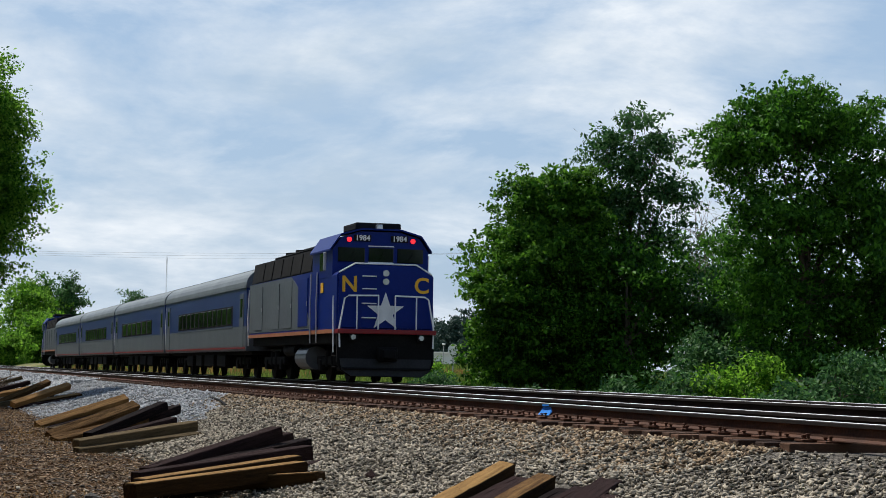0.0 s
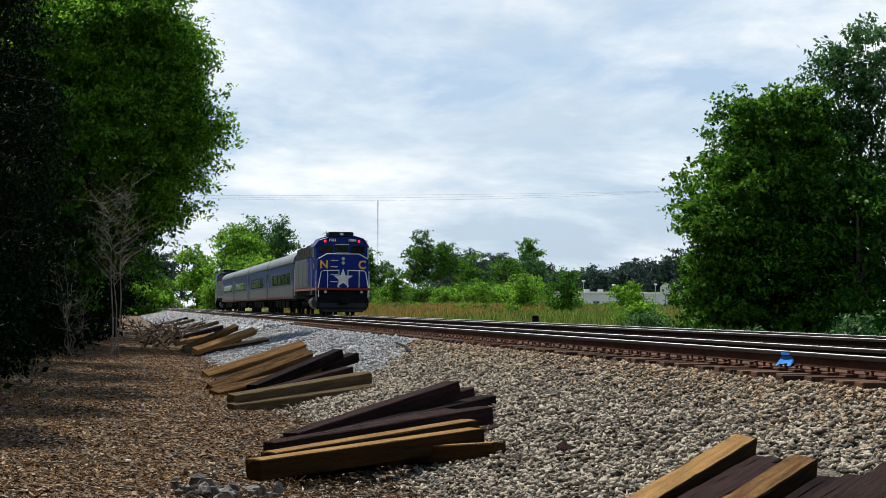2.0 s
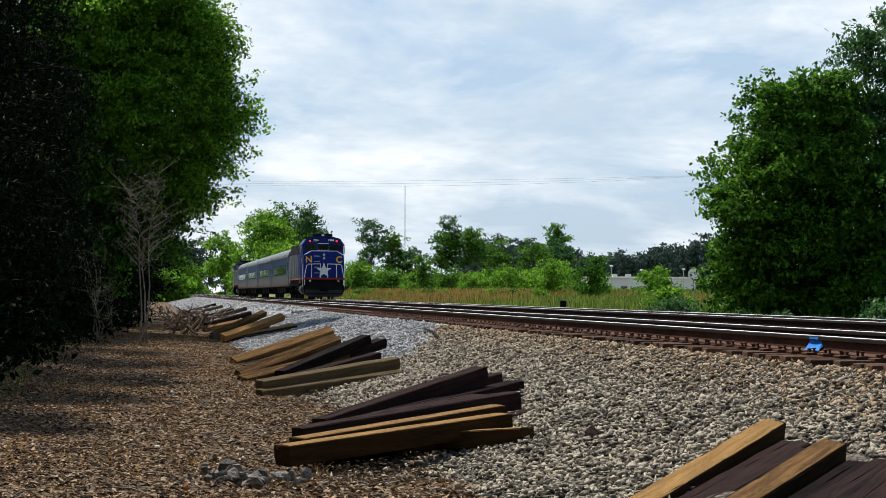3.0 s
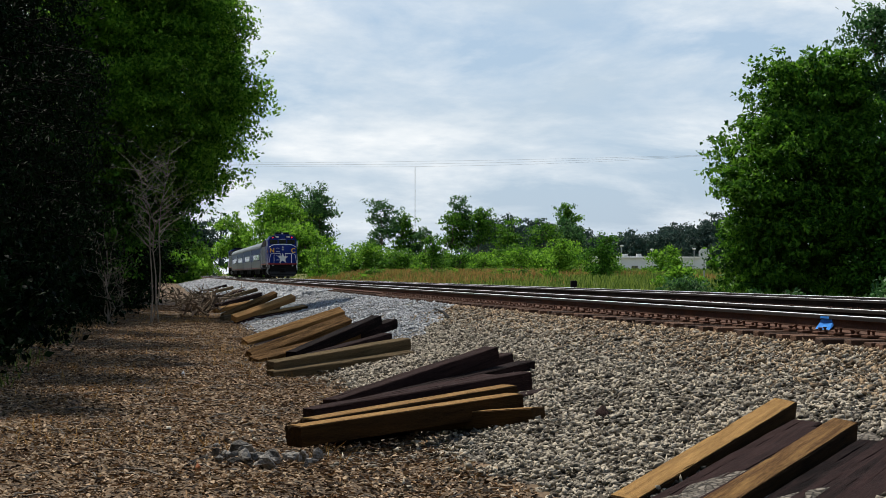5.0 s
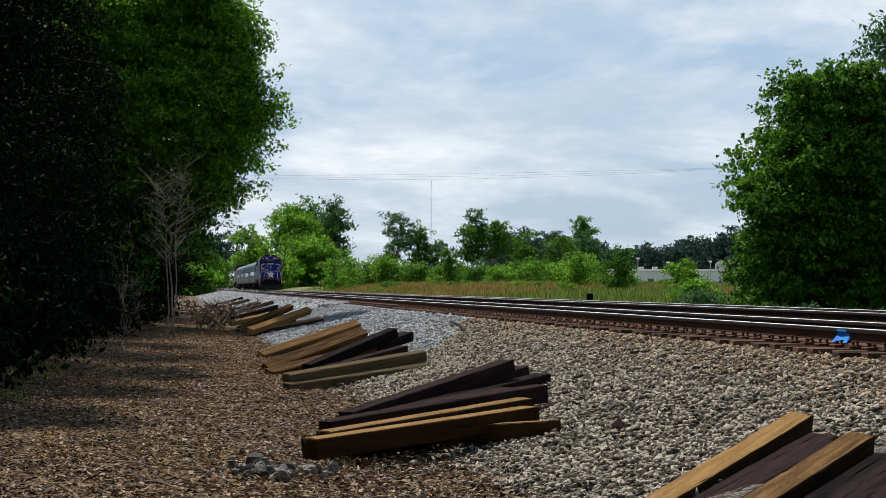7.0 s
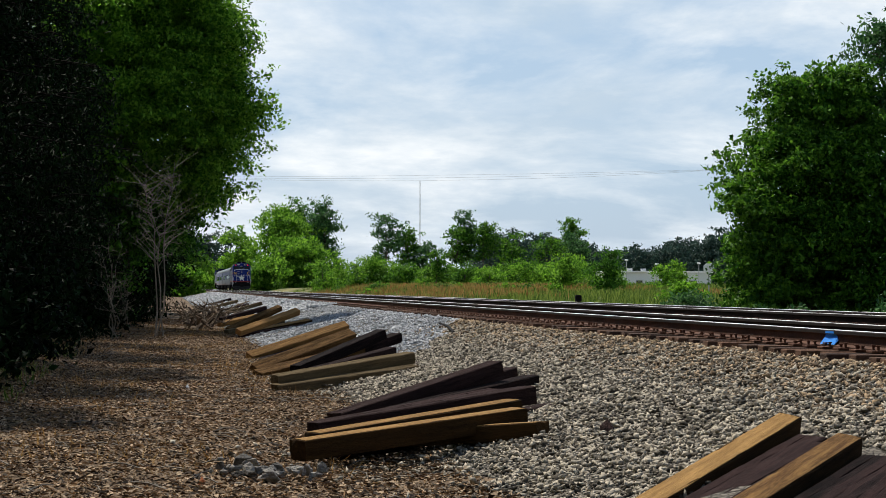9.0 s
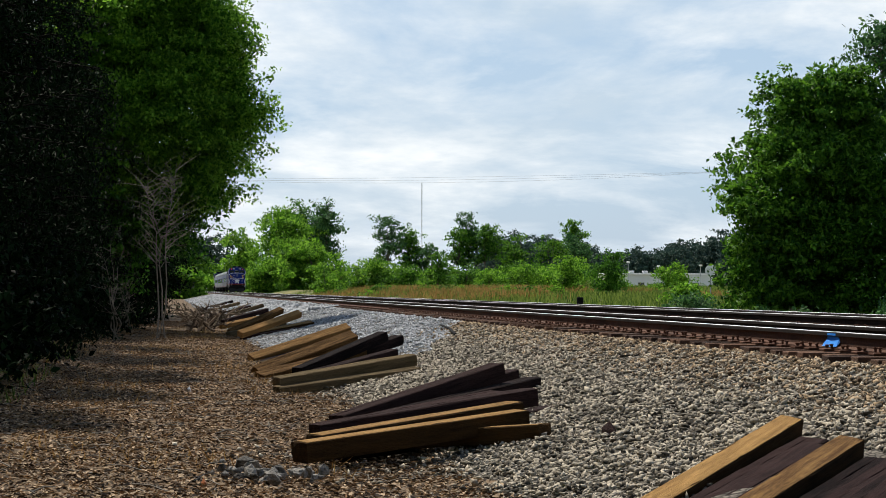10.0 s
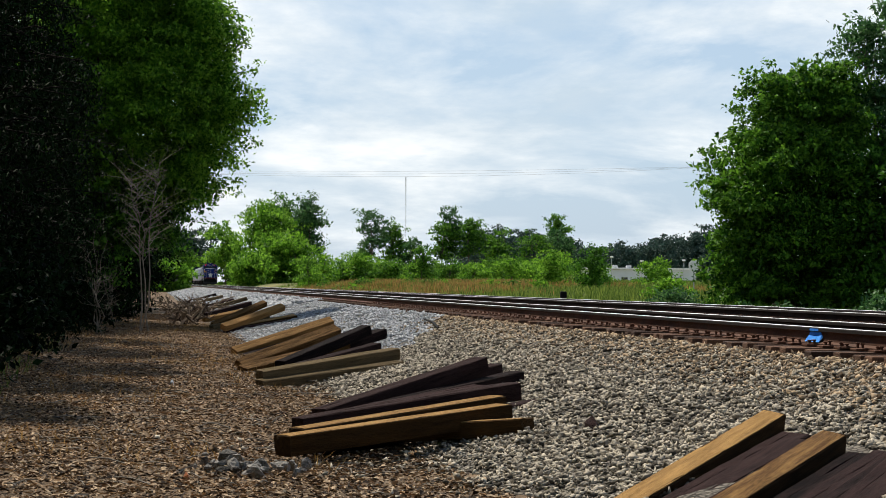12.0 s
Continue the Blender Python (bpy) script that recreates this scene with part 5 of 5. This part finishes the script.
        part("cab_door", box(s * 1.505 - 0.012, s * 1.505 + 0.012, 3.0, 3.75, 1.7, 3.4, 0.005), M_BLUE if main else M_SILVER, c)
        for y0 in (2.92, 3.85):
            part("door_rail", rod([(s * 1.56, y0, 1.2), (s * 1.58, y0, 2.5), (s * 1.56, y0, 3.4)], 0.022, 0.022, 6), M_STEEL, c, "upright steel grab rail")
        if main and s < 0:
            part("emblem", box(-1.515, -1.495, 2.25, 2.6, 2.75, 3.05), M_GOLD, c, "small yellow emblem")
    # under the frame
    part("frame", box(-1.35, 1.35, 0.4, L - 0.1, 1.18, 1.50, 0.03), M_BLACK, c)
    part("fuel_tank", rod([(0, 5.9, 0.82), (0, 9.3, 0.82)], 0.62, 0.62, 18), M_BLACK, c, "black fuel tank")
    for s in (-1, 1):
        part("side_tank", rod([(s * 0.95, 5.6, 0.75), (s * 0.95, 7.4, 0.75)], 0.38, 0.38, 16), M_SILVER, c, "grey cylindrical tank")
        part("air_tank", rod([(s * 1.1, 7.7, 1.0), (s * 1.1, 9.6, 1.0)], 0.2, 0.2, 12), M_BLACK, c)
    part("rear_gangway", box(-0.5, 0.5, L - 0.02, L + 0.2, 1.5, 3.4, 0.05), M_BLACK, c)
    for y in (3.0, L - 3.0):
        bogie(c, y, 2.74, 3.9)
    return c


rear_loco = locomotive("deep blue and grey diesel locomotive with a large white star", True)
coaches = [coach("blue and silver passenger coach with a stainless roof", w) for w in ((3.6, 1.25, 12, 0.95), (5.4, 2.3, 6, 1.6), (5.0, 1.55, 9, 1.1), (3.4, 1.3, 12, 0.95))]
lead_loco = locomotive("grey diesel locomotive with a dark roof heading the train", False)


def motions():
    way = ((0, 50.9), (0.5, 65.9), (1.5, 95.8), (2.5, 126.4), (5.5, 219.3), (6.5, 250.6), (9.5, 345.3), (10.5, 376.5), (12.0, 423.5))
    z = RAIL_TOP + FAR_LIFT + 0.004
    for thing, ahead in [(rear_loco, 0.0)] + [(k, 15.55 + 23.4 * i) for i, k in enumerate(coaches)]:
        walk(thing, [(t, pose(FAR_TRACK, y + ahead, z)) for t, y in way])
    walk(lead_loco, [(t, pose(FAR_TRACK, y + 15.55 + 23.4 * 4 + 15.5, z, 0, 0, 180)) for t, y in way])


# ---- track pieces ----
def shared(name, me, m, parent, label=""):
    ob = new(name, me)
    ob.parent = parent
    ob.matrix_basis = m
    return tagged(ob, label)


def to_mesh(name, bm, mat):
    me = bpy.data.meshes.new(name)
    bm.to_mesh(me)
    bm.free()
    me.materials.append(mat)
    return me


def track_pieces(t, first, last, step, singly):
    """Ties, plates and spikes: singly for the first stretch, joined beyond it."""
    rng_ = random.Random(int(first * 10))
    sleeper = [to_mesh("tie", box(-1.30 - 0.04 * k, 1.30 + 0.03 * k, -0.11, 0.11, -0.38, -0.205, 0.012), M_TIE_TRACK) for k in range(3)]
    plate_me = to_mesh("tie_plate", box(-0.19, 0.19, -0.095, 0.095, -0.205, -0.180, 0.006), M_RUST)
    bm = box(-0.011, 0.011, -0.011, 0.011, -0.2, -0.160)
    box(-0.024, 0.018, -0.018, 0.018, -0.162, -0.146, 0.004, bm)
    spike_me = to_mesh("spike", bm, M_RUST)
    bm = box(-0.045, 0.045, -0.014, 0.014, -0.186, -0.150, 0.004)
    anchor_me = to_mesh("rail_anchor", bm, M_RUST)
    rest, rest_plates = bmesh.new(), bmesh.new()
    y, i = first, 0
    while y < last:
        w = rng_.uniform(-0.015, 0.015)
        if y < singly:
            shared("tie", sleeper[i % 3], pose(rng_.uniform(-0.06, 0.06), y + w, rng_.uniform(-0.01, 0.006), 0, 0, rng_.uniform(-1, 1)), t)
            shared("tie_plate", plate_me, pose(-0.755, y + w, 0), t)
            shared("tie_plate", plate_me, pose(0.755, y + w, 0), t)
            shared("spike", spike_me, pose(-0.855, y + w - 0.055, rng_.uniform(0, 0.025), 0, rng_.uniform(-6, 6), 0), t)
            shared("spike", spike_me, pose(-0.86, y + w + 0.06, rng_.uniform(0, 0.03), 0, rng_.uniform(-6, 6), 0), t)
            if i % 2:
                shared("rail_anchor", anchor_me, pose(-0.80, y + w + 0.125, 0), t)
        else:
            box(-1.31, 1.31, y - 0.11, y + 0.11, -0.38, -0.205, 0, rest)
            box(-0.945, -0.565, y - 0.095, y + 0.095, -0.205, -0.165, 0, rest_plates)
        y += step
        i += 1
    tagged(part("far_ties", rest, M_TIE_TRACK, t), kind="stuff")
    tagged(part("far_plates", rest_plates, M_RUST, t), kind="stuff")


track_pieces(near_track, 12.0, 160.0, 0.508, 64.0)
track_pieces(far_track, 24.2, 120.0, 0.508, 46.0)
near_rail = [k for k in near_track.children if k.name.startswith("rail")][0]
dome = [(20.74 - 0.24 * math.cos(math.pi * k / 12), -0.160 + 0.145 * math.sin(math.pi * k / 12) ** 0.8) for k in range(13)]
part("paint_mark", plate([(u, min(v, -0.047)) for u, v in dome], 0.004, lambda u, v, w: (-0.771 - w - 0.05 * max(0.0, (-0.12 - v) / 0.04), u, v)), M_PAINTMARK, near_rail, "bright blue spray-painted mark")
part("paint_mark", box(-0.7955, -0.7935, 20.60, 20.88, -0.038, -0.012), M_PAINTMARK, near_rail, "bright blue spray-painted mark")
part("paint_dab", box(-0.793, -0.717, 20.62, 20.80, -0.001, 0.006), M_BUILDING, near_rail, "pale paint dab on the rail head")


# ---- stones of the bed ----
def stone_cloud(name, count, x0, x1, y0, y1, size, mat, label, seed, chosen, power=1.0):
    """Angular crushed stones lying on the bed, as one mesh; chosen(x, y, u) picks where they lie."""
    g = np.random.default_rng(seed)
    x = g.uniform(x0, x1, count)
    y = y0 + (y1 - y0) * g.random(count) ** power
    u = g.random(count)
    keep = np.array([chosen(a, b, c) for a, b, c in zip(x, y, u)])
    x, y = x[keep], y[keep]
    n = len(x)
    z = np.array([bed_surface(a, b) for a, b in zip(x, y)])
    corner = np.array([(1, 0, 0), (0, 1, 0), (-1, 0, 0), (0, -1, 0), (0, 0, 1), (0, 0, -1)], float)
    s = size * g.uniform(0.5, 1.35, n)
    shape = (corner[None] * g.uniform(0.75, 1.1, (n, 6, 1)) + g.uniform(-0.2, 0.2, (n, 6, 3))) * np.stack([g.uniform(0.9, 1.7, n), g.uniform(0.65, 1.2, n), g.uniform(0.4, 0.8, n)], 1)[:, None, :] * s[:, None, None] * 0.62
    q = g.normal(size=(n, 4)); q[:, 1:3] *= 0.32
    q /= np.linalg.norm(q, axis=1)[:, None]
    w, i, j, k = q.T
    R = np.stack([1 - 2 * (j * j + k * k), 2 * (i * j - k * w), 2 * (i * k + j * w), 2 * (i * j + k * w), 1 - 2 * (i * i + k * k), 2 * (j * k - i * w), 2 * (i * k - j * w), 2 * (j * k + i * w), 1 - 2 * (i * i + j * j)], 1).reshape(n, 3, 3)
    verts = (np.einsum("nab,nvb->nva", R, shape) + np.stack([x, y, z + s * g.uniform(0.0, 0.3, n)], 1)[:, None, :]).reshape(-1, 3)
    side = np.array([(0, 1, 4), (1, 2, 4), (2, 3, 4), (3, 0, 4), (1, 0, 5), (2, 1, 5), (3, 2, 5), (0, 3, 5)])
    faces = (np.arange(n)[:, None, None] * 6 + side[None]).reshape(-1, 3)
    me = bpy.data.meshes.new(name)
    me.vertices.add(len(verts)); me.vertices.foreach_set("co", verts.astype(np.float32).ravel())
    me.loops.add(faces.size); me.loops.foreach_set("vertex_index", faces.astype(np.int32).ravel())
    me.polygons.add(len(faces)); me.polygons.foreach_set("loop_start", np.arange(len(faces), dtype=np.int32) * 3)
    me.update(calc_edges=True)
    me.materials.append(mat)
    ob = new(name, me)
    ob.parent = ballast
    return tagged(ob, label, kind="stuff")


def fresh(x, y):
    """Where the pale, newer stone lies."""
    return y > 31 + (x - 3.6) * 4.2 * (1 if x > 3.6 else -2.2) + 2.5 * noise.noise(Vector((x, y * 0.3, 4)))


def near_rail_rust(x, u):
    return u < (x - 5.2) / 1.9


def under_front_pile(x, y):
    """Ground covered by the nearest pile of ties."""
    return 2.9 < x < 4.85 and 6.1 < y - 1.09 * x < 8.7


def foot_fade(x, u):
    return u < (x - 2.1) / 0.7


stone_cloud("grey_stones", 105000, 2.3, 7.1, 4, 42, 0.046, M_STONE, "grey and tan crushed stones", 51, lambda x, y, u: not fresh(x, y) and not near_rail_rust(x, u) and foot_fade(x, u) and not under_front_pile(x, y), 1.25)
stone_cloud("rusty_stones", 34000, 5.2, 7.15, 12, 60, 0.050, M_STONE_RUST, "rust-stained stones beside the rail", 52, lambda x, y, u: not (fresh(x, y) and y > 44) and near_rail_rust(x, u), 1.3)
stone_cloud("pale_stones", 42000, 2.3, 7.1, 28, 90, 0.062, M_STONE_NEW, "pale fresh crushed stones", 53, lambda x, y, u: fresh(x, y) and foot_fade(x, u), 1.4)
stone_cloud("far_stones", 16000, 2.4, 7.1, 80, 300, 0.16, M_STONE_NEW, "pale crushed stones far along the bed", 54, lambda x, y, u: True, 1.5)
stone_cloud("strewn_stones", 2600, -3.0, 2.6, 12, 40, 0.045, M_STONE, "loose stones strewn on the dirt", 55, lambda x, y, u: u < 0.15 + (x + 3) / 7, 1.5)
for v in ballast.children:
    if v.name.startswith("strewn"):
        v.location.z = 0.06

# single stones along the foot of the bed
stone_meshes = []
for k in range(8):
    rng_ = random.Random(70 + k)
    bm = bmesh.new()
    bmesh.ops.create_cube(bm, size=1)
    for v in bm.verts:
        v.co = Vector((v.co.x * rng_.uniform(0.7, 1.2), v.co.y * rng_.uniform(0.5, 1.0), v.co.z * rng_.uniform(0.4, 0.8))) * 0.055
    bmesh.ops.bevel(bm, geom=bm.edges[:], offset=0.008, segments=1, affect="EDGES")
    stone_meshes.append(to_mesh("stone", bm, M_STONE))
rng_ = random.Random(99)
for k in range(280):
    x, y = rng_.uniform(2.6, 6.2), rng_.uniform(11.0, 19.0)
    if under_front_pile(x, y):
        continue
    shared("stone", stone_meshes[k % 8], pose(x, y, bed_surface(x, y) + 0.03, rng_.uniform(-25, 25), rng_.uniform(-25, 25), rng_.uniform(0, 360)), ballast)

motions()
